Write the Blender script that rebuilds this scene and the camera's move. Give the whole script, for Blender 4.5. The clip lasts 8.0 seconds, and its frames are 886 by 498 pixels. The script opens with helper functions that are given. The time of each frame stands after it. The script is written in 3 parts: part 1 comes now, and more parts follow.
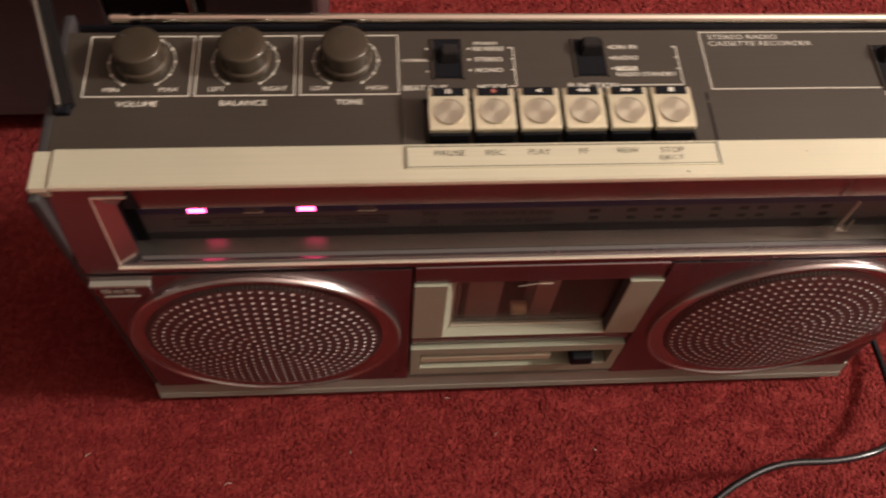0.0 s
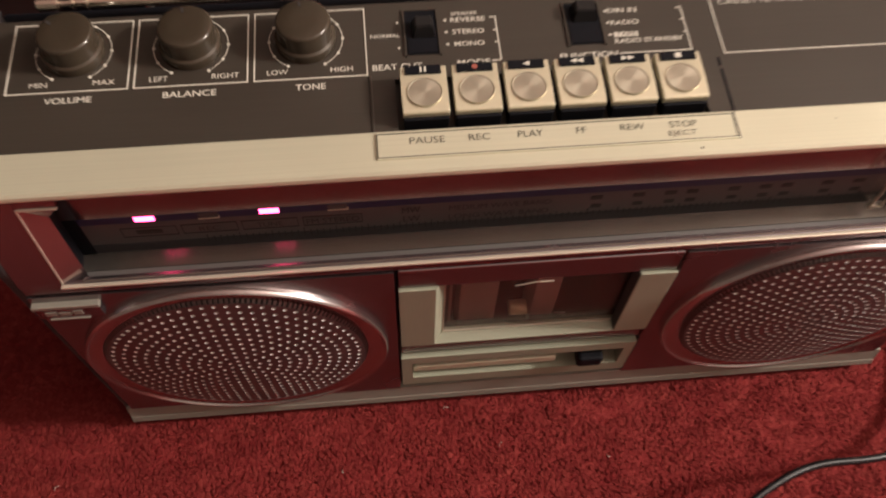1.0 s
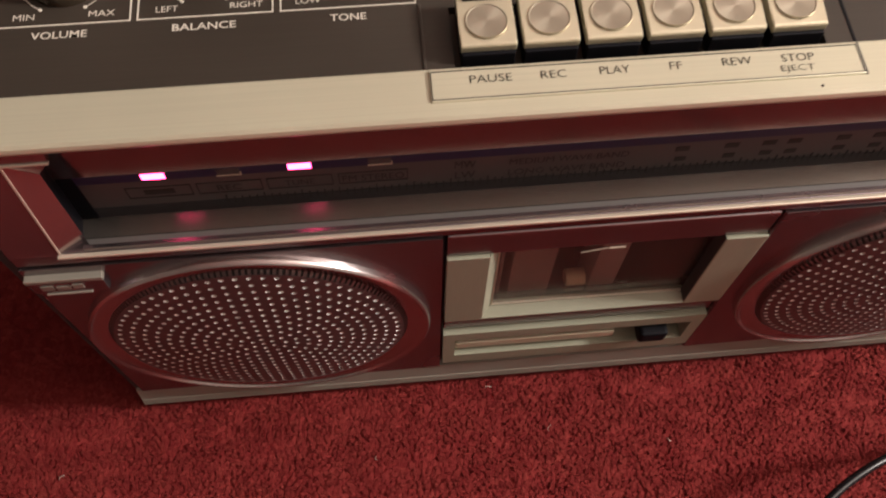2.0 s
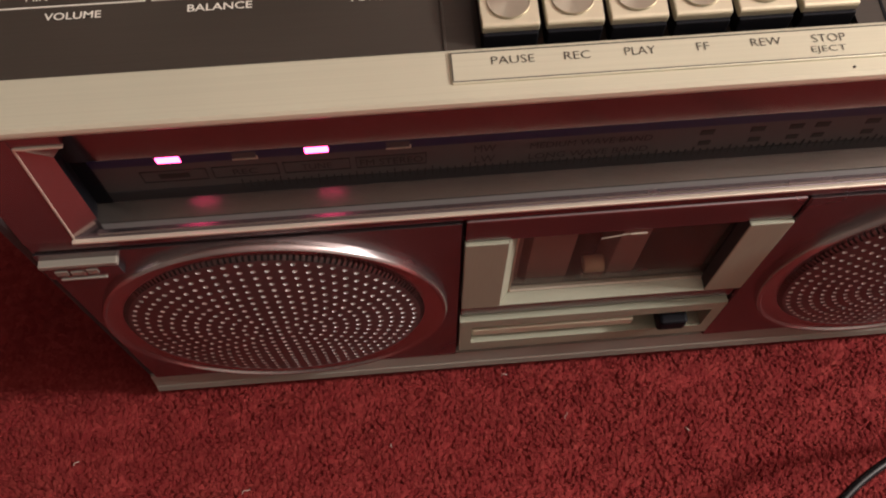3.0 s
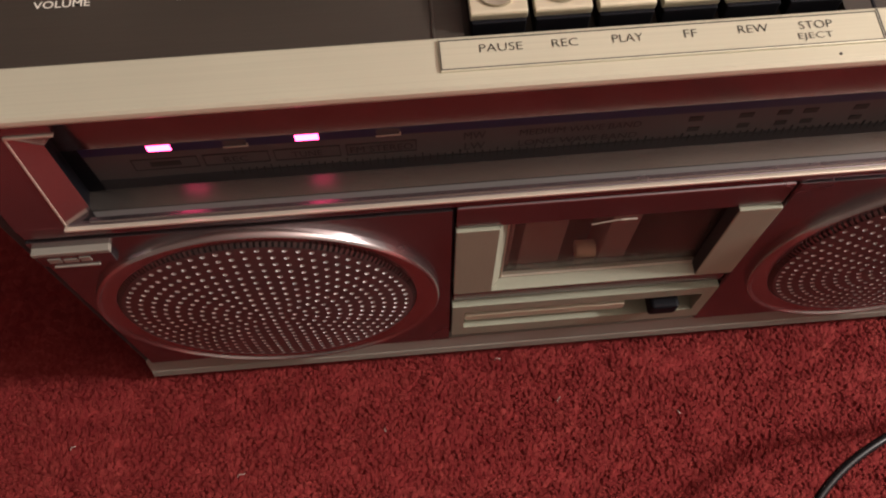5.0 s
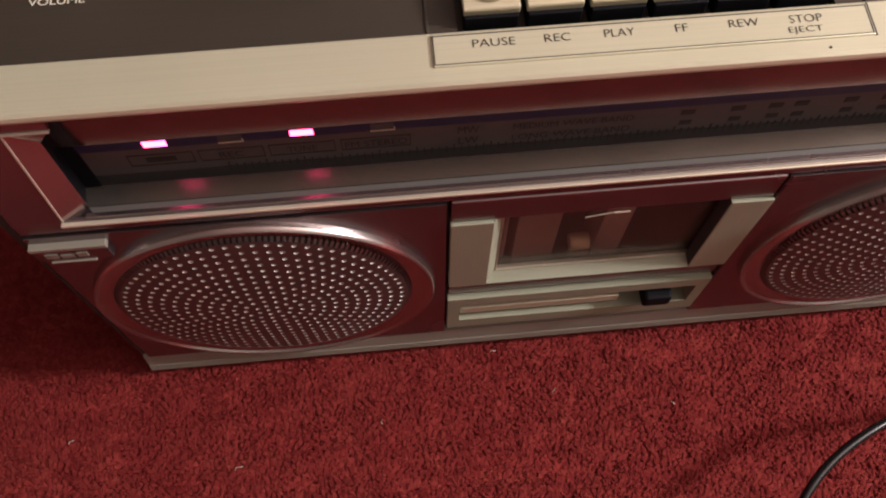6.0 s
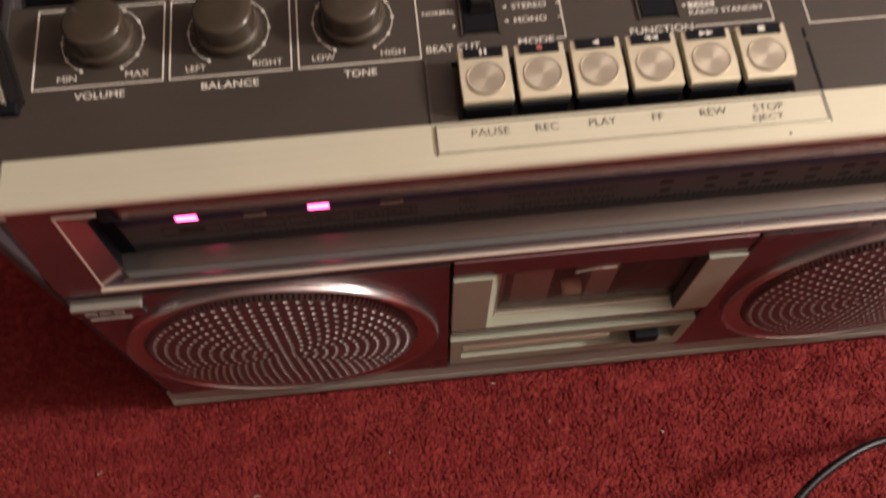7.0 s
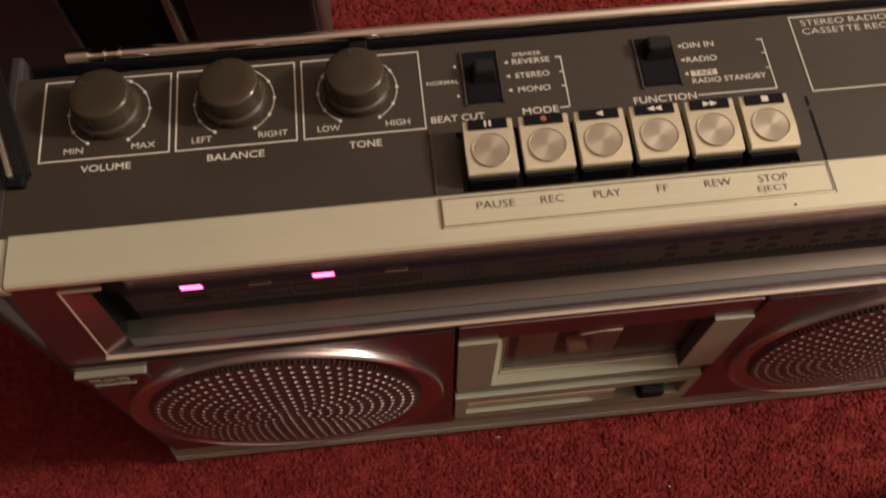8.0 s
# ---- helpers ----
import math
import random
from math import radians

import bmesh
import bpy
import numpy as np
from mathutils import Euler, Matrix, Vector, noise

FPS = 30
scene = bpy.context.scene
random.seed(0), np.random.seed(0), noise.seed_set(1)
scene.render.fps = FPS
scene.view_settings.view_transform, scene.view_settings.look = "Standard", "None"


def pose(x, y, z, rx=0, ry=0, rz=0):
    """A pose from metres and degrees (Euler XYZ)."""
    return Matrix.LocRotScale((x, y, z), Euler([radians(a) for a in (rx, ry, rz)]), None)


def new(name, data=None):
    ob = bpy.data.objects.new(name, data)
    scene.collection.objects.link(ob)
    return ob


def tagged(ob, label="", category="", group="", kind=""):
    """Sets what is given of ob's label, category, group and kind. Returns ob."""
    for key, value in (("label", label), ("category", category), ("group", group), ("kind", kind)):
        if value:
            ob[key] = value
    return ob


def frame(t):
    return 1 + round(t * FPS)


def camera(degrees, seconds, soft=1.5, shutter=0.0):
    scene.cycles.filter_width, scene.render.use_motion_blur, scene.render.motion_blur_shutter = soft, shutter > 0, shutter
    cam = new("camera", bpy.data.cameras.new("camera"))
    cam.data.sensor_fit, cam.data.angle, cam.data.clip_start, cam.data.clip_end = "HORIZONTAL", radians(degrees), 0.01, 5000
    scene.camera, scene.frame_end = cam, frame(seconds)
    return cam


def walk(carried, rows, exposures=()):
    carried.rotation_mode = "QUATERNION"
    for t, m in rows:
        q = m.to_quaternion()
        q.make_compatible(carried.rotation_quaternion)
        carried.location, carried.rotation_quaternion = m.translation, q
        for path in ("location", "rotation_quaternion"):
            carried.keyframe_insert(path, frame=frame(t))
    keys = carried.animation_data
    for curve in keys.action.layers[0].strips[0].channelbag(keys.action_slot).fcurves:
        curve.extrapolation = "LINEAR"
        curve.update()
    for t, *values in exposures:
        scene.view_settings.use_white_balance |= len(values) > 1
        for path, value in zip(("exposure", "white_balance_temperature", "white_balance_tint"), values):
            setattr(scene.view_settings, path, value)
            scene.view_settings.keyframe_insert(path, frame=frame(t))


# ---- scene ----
import itertools

cam = camera(53.74, 8.0, soft=2.0, shutter=0.8)
walk(cam, [
    (0, pose(0.1324, -0.1754, 0.4989, 28.42, -2.86, -2.97)),
    (0.2, pose(0.1424, -0.1754, 0.4994, 28.55, -2.37, -3.63)),
    (0.5, pose(0.1439, -0.1752, 0.4941, 28.77, -2.26, -4.49)),
    (1, pose(0.1438, -0.1516, 0.4627, 27.75, -1.29, -5.13)),
    (1.5, pose(0.1352, -0.1328, 0.4298, 26.37, -0.93, -5.30)),
    (3, pose(0.1273, -0.1275, 0.4143, 24.73, -0.15, -4.78)),
    (3.5, pose(0.1269, -0.1273, 0.4139, 24.30, 0.01, -4.64)),
    (4, pose(0.1299, -0.1275, 0.4162, 24.02, -0.05, -4.74)),
    (4.5, pose(0.1298, -0.1274, 0.4164, 23.80, -0.13, -4.81)),
    (6, pose(0.1304, -0.1279, 0.4187, 23.10, -0.28, -5.35)),
    (6.5, pose(0.1296, -0.1321, 0.4341, 22.83, -0.37, -5.43)),
    (6.8, pose(0.1332, -0.1300, 0.4445, 22.86, 0.29, -5.61)),
    (7, pose(0.1296, -0.1207, 0.4542, 23.20, -0.09, -5.86)),
    (7.2, pose(0.1345, -0.1194, 0.4579, 23.59, 0.08, -6.24)),
    (7.5, pose(0.1338, -0.1132, 0.4569, 23.86, 0.47, -6.04)),
    (8, pose(0.1302, -0.1072, 0.4599, 24.86, 0.15, -5.96)),
], exposures=[(0.0, 0.2, 6200, 11), (1.5, 0.18, 6100, 11), (3.0, 0.12, 5850, 12), (6.5, 0.15, 5850, 12), (7.4, 0.2, 6150, 12), (8.0, -0.3, 6600, 11)])

# ---- light ----
world = bpy.data.worlds.new("room_air")
world.use_nodes = True
world.node_tree.nodes["Background"].inputs[0].default_value = (0.01, 0.008, 0.006, 1)
scene.world = world
scene.view_settings.exposure = 0.0

bulb = bpy.data.lights.new("room_lamp", "POINT")
bulb.energy, bulb.color, bulb.shadow_soft_size = 335.0, (1.0, 0.875, 0.755), 0.14
new("room_lamp", bulb).matrix_world = pose(2.35, -0.17, 1.50)


# ---- materials ----
def material(name, colour, rough=0.5, metal=0.0, grain=0.0, scale=200.0, stretch=(1, 1, 1), stain=0.0, stain_scale=18.0,
             bump=0.0, spec=0.5, coat=0.0):
    """A surface with a fine grain and larger stains, in both colour and roughness."""
    m = bpy.data.materials.new(name)
    m.use_nodes = True
    nt = m.node_tree
    b = nt.nodes["Principled BSDF"]
    b.inputs["Metallic"].default_value = metal
    b.inputs["Specular IOR Level"].default_value = spec
    b.inputs["Coat Weight"].default_value = coat
    co = nt.nodes.new("ShaderNodeTexCoord")
    mp = nt.nodes.new("ShaderNodeMapping")
    mp.inputs["Scale"].default_value = stretch
    nt.links.new(co.outputs["Object"], mp.inputs["Vector"])
    fine = nt.nodes.new("ShaderNodeTexNoise")
    fine.inputs["Scale"].default_value, fine.inputs["Detail"].default_value = scale, 2
    nt.links.new(mp.outputs[0], fine.inputs["Vector"])
    big = nt.nodes.new("ShaderNodeTexNoise")
    big.inputs["Scale"].default_value, big.inputs["Detail"].default_value = stain_scale, 5
    nt.links.new(co.outputs["Object"], big.inputs["Vector"])
    both = nt.nodes.new("ShaderNodeMath")
    both.operation = "MULTIPLY_ADD"
    both.inputs[1].default_value = grain
    nt.links.new(fine.outputs["Fac"], both.inputs[0])
    st = nt.nodes.new("ShaderNodeMath")
    st.operation = "MULTIPLY_ADD"
    st.inputs[1].default_value, st.inputs[2].default_value = stain, 1.0 - 0.5 * (grain + stain)
    nt.links.new(big.outputs["Fac"], st.inputs[0])
    nt.links.new(st.outputs[0], both.inputs[2])
    mul = nt.nodes.new("ShaderNodeVectorMath")
    mul.operation = "SCALE"
    mul.inputs[0].default_value = colour
    nt.links.new(both.outputs[0], mul.inputs["Scale"])
    nt.links.new(mul.outputs[0], b.inputs["Base Color"])
    ro = nt.nodes.new("ShaderNodeMath")
    ro.operation, ro.use_clamp = "MULTIPLY_ADD", True
    ro.inputs[1].default_value, ro.inputs[2].default_value = 0.35 * rough, 0.83 * rough
    nt.links.new(big.outputs["Fac"], ro.inputs[0])
    nt.links.new(ro.outputs[0], b.inputs["Roughness"])
    if bump:
        bp = nt.nodes.new("ShaderNodeBump")
        bp.inputs["Strength"].default_value, bp.inputs["Distance"].default_value = bump, 0.00006
        nt.links.new(fine.outputs["Fac"], bp.inputs["Height"])
        nt.links.new(bp.outputs[0], b.inputs["Normal"])
    return m


def clear(name, tint, rough=0.03, gloss=0.35, haze=0.0):
    """Thin clear plastic: sees through, with a gloss that grows at a slant and a pale painted haze."""
    m = bpy.data.materials.new(name)
    m.use_nodes = True
    nt = m.node_tree
    nt.nodes.remove(nt.nodes["Principled BSDF"])
    a, g, f, p, q, x = (nt.nodes.new("ShaderNode" + k) for k in ("BsdfTransparent", "BsdfGlossy", "LayerWeight", "Math", "Math", "MixShader"))
    a.inputs["Color"].default_value = (*tint, 1)
    g.inputs["Roughness"].default_value = rough
    p.operation, p.inputs[1].default_value = "POWER", 3.0
    q.operation, q.inputs[1].default_value = "MULTIPLY", gloss
    nt.links.new(f.outputs["Facing"], p.inputs[0])
    nt.links.new(p.outputs[0], q.inputs[0])
    nt.links.new(q.outputs[0], x.inputs[0])
    nt.links.new(a.outputs[0], x.inputs[1])
    nt.links.new(g.outputs[0], x.inputs[2])
    # pale diffuse film: the hazy light on the plastic, put in as colour
    film, y, n, k = (nt.nodes.new("ShaderNode" + w) for w in ("BsdfDiffuse", "MixShader", "TexNoise", "Math"))
    film.inputs["Color"].default_value = (0.62, 0.56, 0.50, 1)
    n.inputs["Scale"].default_value, n.inputs["Detail"].default_value = 60, 5
    k.operation, k.inputs[1].default_value = "MULTIPLY", 2.0 * haze
    nt.links.new(n.outputs["Fac"], k.inputs[0])
    nt.links.new(k.outputs[0], y.inputs[0])
    nt.links.new(x.outputs[0], y.inputs[1])
    nt.links.new(film.outputs[0], y.inputs[2])
    nt.links.new(y.outputs[0], nt.nodes["Material Output"].inputs[0])
    return m


def glow(name, colour, strength):
    m = bpy.data.materials.new(name)
    m.use_nodes = True
    b = m.node_tree.nodes["Principled BSDF"]
    b.inputs["Base Color"].default_value = (*colour, 1)
    b.inputs["Emission Color"].default_value = (*colour, 1)
    b.inputs["Emission Strength"].default_value = strength
    return m


def carpet_material(name, flat):
    m = bpy.data.materials.new(name)
    m.use_nodes = True
    nt = m.node_tree
    b = nt.nodes["Principled BSDF"]
    b.inputs["Roughness"].default_value = 0.9
    b.inputs["Specular IOR Level"].default_value = 0.15
    b.inputs["Sheen Weight"].default_value = 0.12
    b.inputs["Sheen Tint"].default_value = (1.0, 0.35, 0.3, 1)
    co = nt.nodes.new("ShaderNodeTexCoord")
    big = nt.nodes.new("ShaderNodeTexNoise")
    big.inputs["Scale"].default_value, big.inputs["Detail"].default_value = 55, 4
    big.inputs["Roughness"].default_value = 0.6
    nt.links.new(co.outputs["Object"], big.inputs["Vector"])
    if flat:
        fine = nt.nodes.new("ShaderNodeTexNoise")
        fine.inputs["Scale"].default_value, fine.inputs["Detail"].default_value = 260, 3
        nt.links.new(co.outputs["Object"], fine.inputs["Vector"])
        src = fine.outputs["Fac"]
        bp = nt.nodes.new("ShaderNodeBump")
        bp.inputs["Strength"].default_value, bp.inputs["Distance"].default_value = 0.6, 0.0012
        nt.links.new(src, bp.inputs["Height"])
        nt.links.new(bp.outputs[0], b.inputs["Normal"])
    else:
        src = nt.nodes.new("ShaderNodeNewGeometry").outputs["Random Per Island"]
    add = nt.nodes.new("ShaderNodeMath")
    add.operation, add.inputs[1].default_value = "MULTIPLY_ADD", 0.45
    nt.links.new(src, add.inputs[0])
    half = nt.nodes.new("ShaderNodeMath")
    half.operation, half.inputs[1].default_value, half.inputs[2].default_value = "MULTIPLY_ADD", 0.55, 0.0
    nt.links.new(big.outputs["Fac"], half.inputs[0])
    nt.links.new(half.outputs[0], add.inputs[2])
    ramp = nt.nodes.new("ShaderNodeValToRGB")
    ramp.color_ramp.elements[0].position, ramp.color_ramp.elements[0].color = 0.1, (0.170, 0.013, 0.015, 1)
    ramp.color_ramp.elements[1].position, ramp.color_ramp.elements[1].color = 1.0, (0.345, 0.058, 0.046, 1)
    e = ramp.color_ramp.elements.new(0.6)
    e.color = (0.245, 0.031, 0.028, 1)
    nt.links.new(add.outputs[0], ramp.inputs[0])
    nt.links.new(ramp.outputs[0], b.inputs["Base Color"])
    if not flat:
        thin, mix = nt.nodes.new("ShaderNodeBsdfTranslucent"), nt.nodes.new("ShaderNodeMixShader")
        mix.inputs[0].default_value = 0.35
        nt.links.new(ramp.outputs[0], thin.inputs["Color"])
        nt.links.new(b.outputs[0], mix.inputs[1])
        nt.links.new(thin.outputs[0], mix.inputs[2])
        nt.links.new(mix.outputs[0], nt.nodes["Material Output"].inputs[0])
    return m


SILVER = material("silver_paint", (0.25, 0.215, 0.225), 0.26, 0.95, 0.10, 900, (1, 1, 1), 0.14, 22)
BEZEL = material("glossy_silver_bezel", (0.36, 0.30, 0.30), 0.15, 0.95, 0.05, 500, (1, 1, 1), 0.08, 20)
CHAMPAGNE = material("champagne_aluminium", (0.58, 0.555, 0.415), 0.42, 0.45, 0.16, 260, (0.03, 6, 6), 0.22, 14, 0.05)
TRIM = material("bright_trim", (0.66, 0.60, 0.48), 0.35, 0.6, 0.06, 300, (1, 1, 1), 0.12, 30)
PANEL = material("brown_grey_panel", (0.041, 0.0325, 0.0245), 0.45, 0.15, 0.28, 420, (0.06, 5, 5), 0.38, 16, 0.05)
SIDE = material("dark_grey_case", (0.032, 0.028, 0.028), 0.6, 0.0, 0.2, 500, (1, 1, 1), 0.2, 14, 0.06, spec=0.3)
KNOB = material("brown_grey_knob", (0.044, 0.033, 0.022), 0.17, 0.15, 0.15, 600, (1, 1, 1), 0.25, 60, 0.03)
LEVER = material("glossy_black_lever", (0.010, 0.009, 0.009), 0.3, 0.0, 0.2, 400, (1, 1, 1), 0.2, 40, spec=0.4)
BLACK = material("black_plastic", (0.005, 0.005, 0.007), 0.6, 0.0, 0.2, 400, (1, 1, 1), 0.2, 20, spec=0.12)
KEY = material("champagne_key", (0.60, 0.545, 0.39), 0.36, 0.5, 0.10, 300, (1, 1, 1), 0.18, 70, 0.03)
DISH = material("turned_key_dish", (0.52, 0.475, 0.37), 0.38, 0.8, 0.10, 400, (1, 1, 1), 0.10, 50)
dish_tree = DISH.node_tree
dish_turn = dish_tree.nodes.new("ShaderNodeTangent")
dish_turn.direction_type, dish_turn.axis = "RADIAL", "Z"
dish_tree.links.new(dish_turn.outputs[0], dish_tree.nodes["Principled BSDF"].inputs["Tangent"])
dish_tree.nodes["Principled BSDF"].inputs["Anisotropic"].default_value = 0.6
AERIAL = material("polished_aerial_chrome", (0.86, 0.80, 0.69), 0.11, 1.0, 0.05, 300, (0.1, 3, 3), 0.12, 40)
knob_tree = KNOB.node_tree
knob_turn = knob_tree.nodes.new("ShaderNodeTangent")
knob_turn.direction_type, knob_turn.axis = "RADIAL", "Z"
knob_tree.links.new(knob_turn.outputs[0], knob_tree.nodes["Principled BSDF"].inputs["Tangent"])
knob_tree.nodes["Principled BSDF"].inputs["Anisotropic"].default_value = 0.7
CHROME = material("worn_chrome", (0.90, 0.84, 0.72), 0.17, 0.9, 0.06, 300, (1, 1, 1), 0.15, 30)
RING = material("satin_ring", (0.47, 0.41, 0.40), 0.23, 0.97, 0.05, 400, (1, 1, 1), 0.10, 25)
EDGE = material("bare_punched_edge", (0.58, 0.56, 0.53), 0.55, 0.3, 0.08, 500)
GRILLE = material("grille_silver", (0.19, 0.165, 0.16), 0.36, 0.9, 0.08, 500, (1, 1, 1), 0.12, 30)
DIAL = material("dial_grey", (0.072, 0.062, 0.060), 0.5, 0.0, 0.1, 300, (1, 1, 1), 0.15, 25)
DUSK = material("dark_dial_band", (0.026, 0.023, 0.025), 0.5, 0.0, 0.1, 300, (1, 1, 1), 0.15, 25)
NAVY = material("navy_stripe", (0.013, 0.012, 0.050), 0.45, 0.0, 0.1, 300, (1, 1, 1), 0.1, 25)
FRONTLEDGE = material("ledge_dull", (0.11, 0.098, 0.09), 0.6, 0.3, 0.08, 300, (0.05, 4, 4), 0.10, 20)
BASE = material("base_strip_satin", (0.28, 0.265, 0.22), 0.34, 0.35, 0.10, 300, (0.05, 4, 4), 0.12, 20)
LEDGE = material("ledge_satin", (0.215, 0.19, 0.165), 0.22, 0.85, 0.08, 300, (0.05, 4, 4), 0.10, 20)
PRINT = material("cream_print", (0.60, 0.565, 0.48), 0.6, 0.0, 0.1, 500)
INK = material("dark_print", (0.018, 0.015, 0.013), 0.6, 0.0, 0.1, 500)
REDINK = material("red_print", (0.32, 0.085, 0.06), 0.6, 0.0, 0.1, 500)
DOOR_SILVER = material("brushed_door_silver", (0.275, 0.280, 0.205), 0.5, 0.08, 0.16, 420, (3, 3, 0.2), 0.12, 30, 0.05)
INNER = material("cassette_well_brown", (0.27, 0.215, 0.19), 0.5, 0.0, 0.15, 300, (1, 1, 1), 0.2, 40)
BEIGE = material("beige_roller", (0.62, 0.50, 0.33), 0.5, 0.0, 0.15, 300)
RUBBER = material("rubber_foot", (0.02, 0.02, 0.02), 0.8)
CORD = material("glossy_black_cord", (0.008, 0.007, 0.008), 0.20, 0.0, 0.2, 200, (1, 1, 1), 0.2, 30, spec=0.35)
WOOD = material("dark_brown_veneer", (0.046, 0.033, 0.032), 0.42, 0.0, 0.5, 60, (0.4, 6, 6), 0.3, 6, 0.04)
WALL = material("cream_wall_paint", (0.21, 0.19, 0.165), 0.8, 0.0, 0.06, 90, (1, 1, 1), 0.10, 2, 0.1)
CEILING = material("white_ceiling_paint", (0.66, 0.63, 0.58), 0.85, 0.0, 0.05, 90, (1, 1, 1), 0.08, 2, 0.1)
LED = glow("lit_red_led", (1.0, 0.055, 0.185), 14.0)
LINT = material("pale_lint", (0.60, 0.50, 0.42), 0.9)
LED_OFF = material("unlit_led", (0.06, 0.05, 0.05), 0.3)
CLEAR = clear("clear_window", (0.90, 0.84, 0.82), 0.10, 0.36, 0.03)
POINTER = clear("clear_pointer", (0.96, 0.95, 0.93), 0.1, 0.10, 0.04)
PILE = carpet_material("red_pile", False)
BACKING = carpet_material("red_carpet_backing", True)


# ---- mesh helpers ----
def mesh_of(bm, name, mat, smooth=False):
    me = bpy.data.meshes.new(name)
    bmesh.ops.recalc_face_normals(bm, faces=bm.faces)
    bm.to_mesh(me)
    bm.free()
    me.materials.append(mat)
    if smooth:
        me.polygons.foreach_set("use_smooth", [True] * len(me.polygons))
        me.set_sharp_from_angle(angle=radians(35))
    return me


def part(name, bm, mat, parent, label="", smooth=False):
    ob = new(name, mesh_of(bm, name, mat, smooth))
    ob.parent = parent
    return tagged(ob, label)


def empty(name, parent=None, at=(0, 0, 0)):
    ob = new(name)
    ob.empty_display_size = 0.01
    ob.location = at
    ob.parent = parent
    return ob


def box(bm, x0, x1, y0, y1, z0, z1, bevel=0.0, seg=2):
    g = bmesh.ops.create_cube(bm, size=1.0)["verts"]
    for v in g:
        v.co = Vector(((x0 + x1) / 2 + v.co.x * (x1 - x0), (y0 + y1) / 2 + v.co.y * (y1 - y0), (z0 + z1) / 2 + v.co.z * (z1 - z0)))
    if bevel:
        es = list({e for v in g for e in v.link_edges})
        bmesh.ops.bevel(bm, geom=es, offset=bevel, segments=seg, profile=0.5, affect="EDGES")
    return bm


def boxes(*rows, bevel=0.0):
    bm = bmesh.new()
    for r in rows:
        box(bm, *r, bevel=bevel)
    return bm


def run(profile, x0, x1):
    """A (y, z) outline drawn along x, closed at both ends."""
    bm = bmesh.new()
    a = [bm.verts.new((x0, y, z)) for y, z in profile]
    b = [bm.verts.new((x1, y, z)) for y, z in profile]
    n = len(profile)
    for i in range(n):
        bm.faces.new((a[i], a[(i + 1) % n], b[(i + 1) % n], b[i]))
    bm.faces.new(a)
    bm.faces.new(b[::-1])
    return bm


def holed(outer, inner, lo, hi, axis="z"):
    """A flat plate with a rectangular hole: (a0, a1, b0, b1) outside and inside."""
    def loop(r, h):
        a0, a1, b0, b1 = r
        return [bm.verts.new((a, b, h) if axis == "z" else (a, h, b)) for a, b in ((a0, b0), (a1, b0), (a1, b1), (a0, b1))]
    bm = bmesh.new()
    o0, i0, o1, i1 = loop(outer, lo), loop(inner, lo), loop(outer, hi), loop(inner, hi)
    for k in range(4):
        j = (k + 1) % 4
        for q in ((o0[k], o0[j], i0[j], i0[k]), (o1[k], o1[j], i1[j], i1[k]), (o0[k], o0[j], o1[j], o1[k]), (i0[k], i0[j], i1[j], i1[k])):
            bm.faces.new(q)
    return bm


def slab(outline, y0, y1):
    """An (x, z) outline given thickness from y0 to y1."""
    bm = bmesh.new()
    a = [bm.verts.new((x, y0, z)) for x, z in outline]
    b = [bm.verts.new((x, y1, z)) for x, z in outline]
    n = len(outline)
    for i in range(n):
        bm.faces.new((a[i], a[(i + 1) % n], b[(i + 1) % n], b[i]))
    bm.faces.new(a)
    bm.faces.new(b[::-1])
    return bm


def turned(profile, seg=48, axis="z", sx=1.0, sy=1.0, bm=None, at=(0, 0, 0)):
    """A (radius, height) outline turned round an axis; sx and sy stretch the circle."""
    bm = bm or bmesh.new()
    rings = []
    for r, h in profile:
        ring = []
        for k in range(seg):
            a = 2 * math.pi * k / seg
            u, w = r * math.cos(a) * sx, r * math.sin(a) * sy
            p = (u, w, h) if axis == "z" else ((u, h, w) if axis == "y" else (h, u, w))
            ring.append(bm.verts.new(Vector(p) + Vector(at)))
        rings.append(ring)
    for i in range(len(rings) - 1):
        for k in range(seg):
            bm.faces.new((rings[i][k], rings[i][(k + 1) % seg], rings[i + 1][(k + 1) % seg], rings[i + 1][k]))
    return bm, rings


def capped(profile, seg=48, axis="z", at=(0, 0, 0), bm=None):
    bm, rings = turned(profile, seg, axis, bm=bm, at=at)
    bm.faces.new(rings[0][::-1])
    bm.faces.new(rings[-1])
    return bm


def outline(x0, x1, y0, y1, z, w=0.0005, h=0.0003):
    return boxes((x0, x1, y0, y0 + w, z - h, z + h), (x0, x1, y1 - w, y1, z - h, z + h),
                 (x0, x0 + w, y0 + w, y1 - w, z - h, z + h), (x1 - w, x1, y0 + w, y1 - w, z - h, z + h))


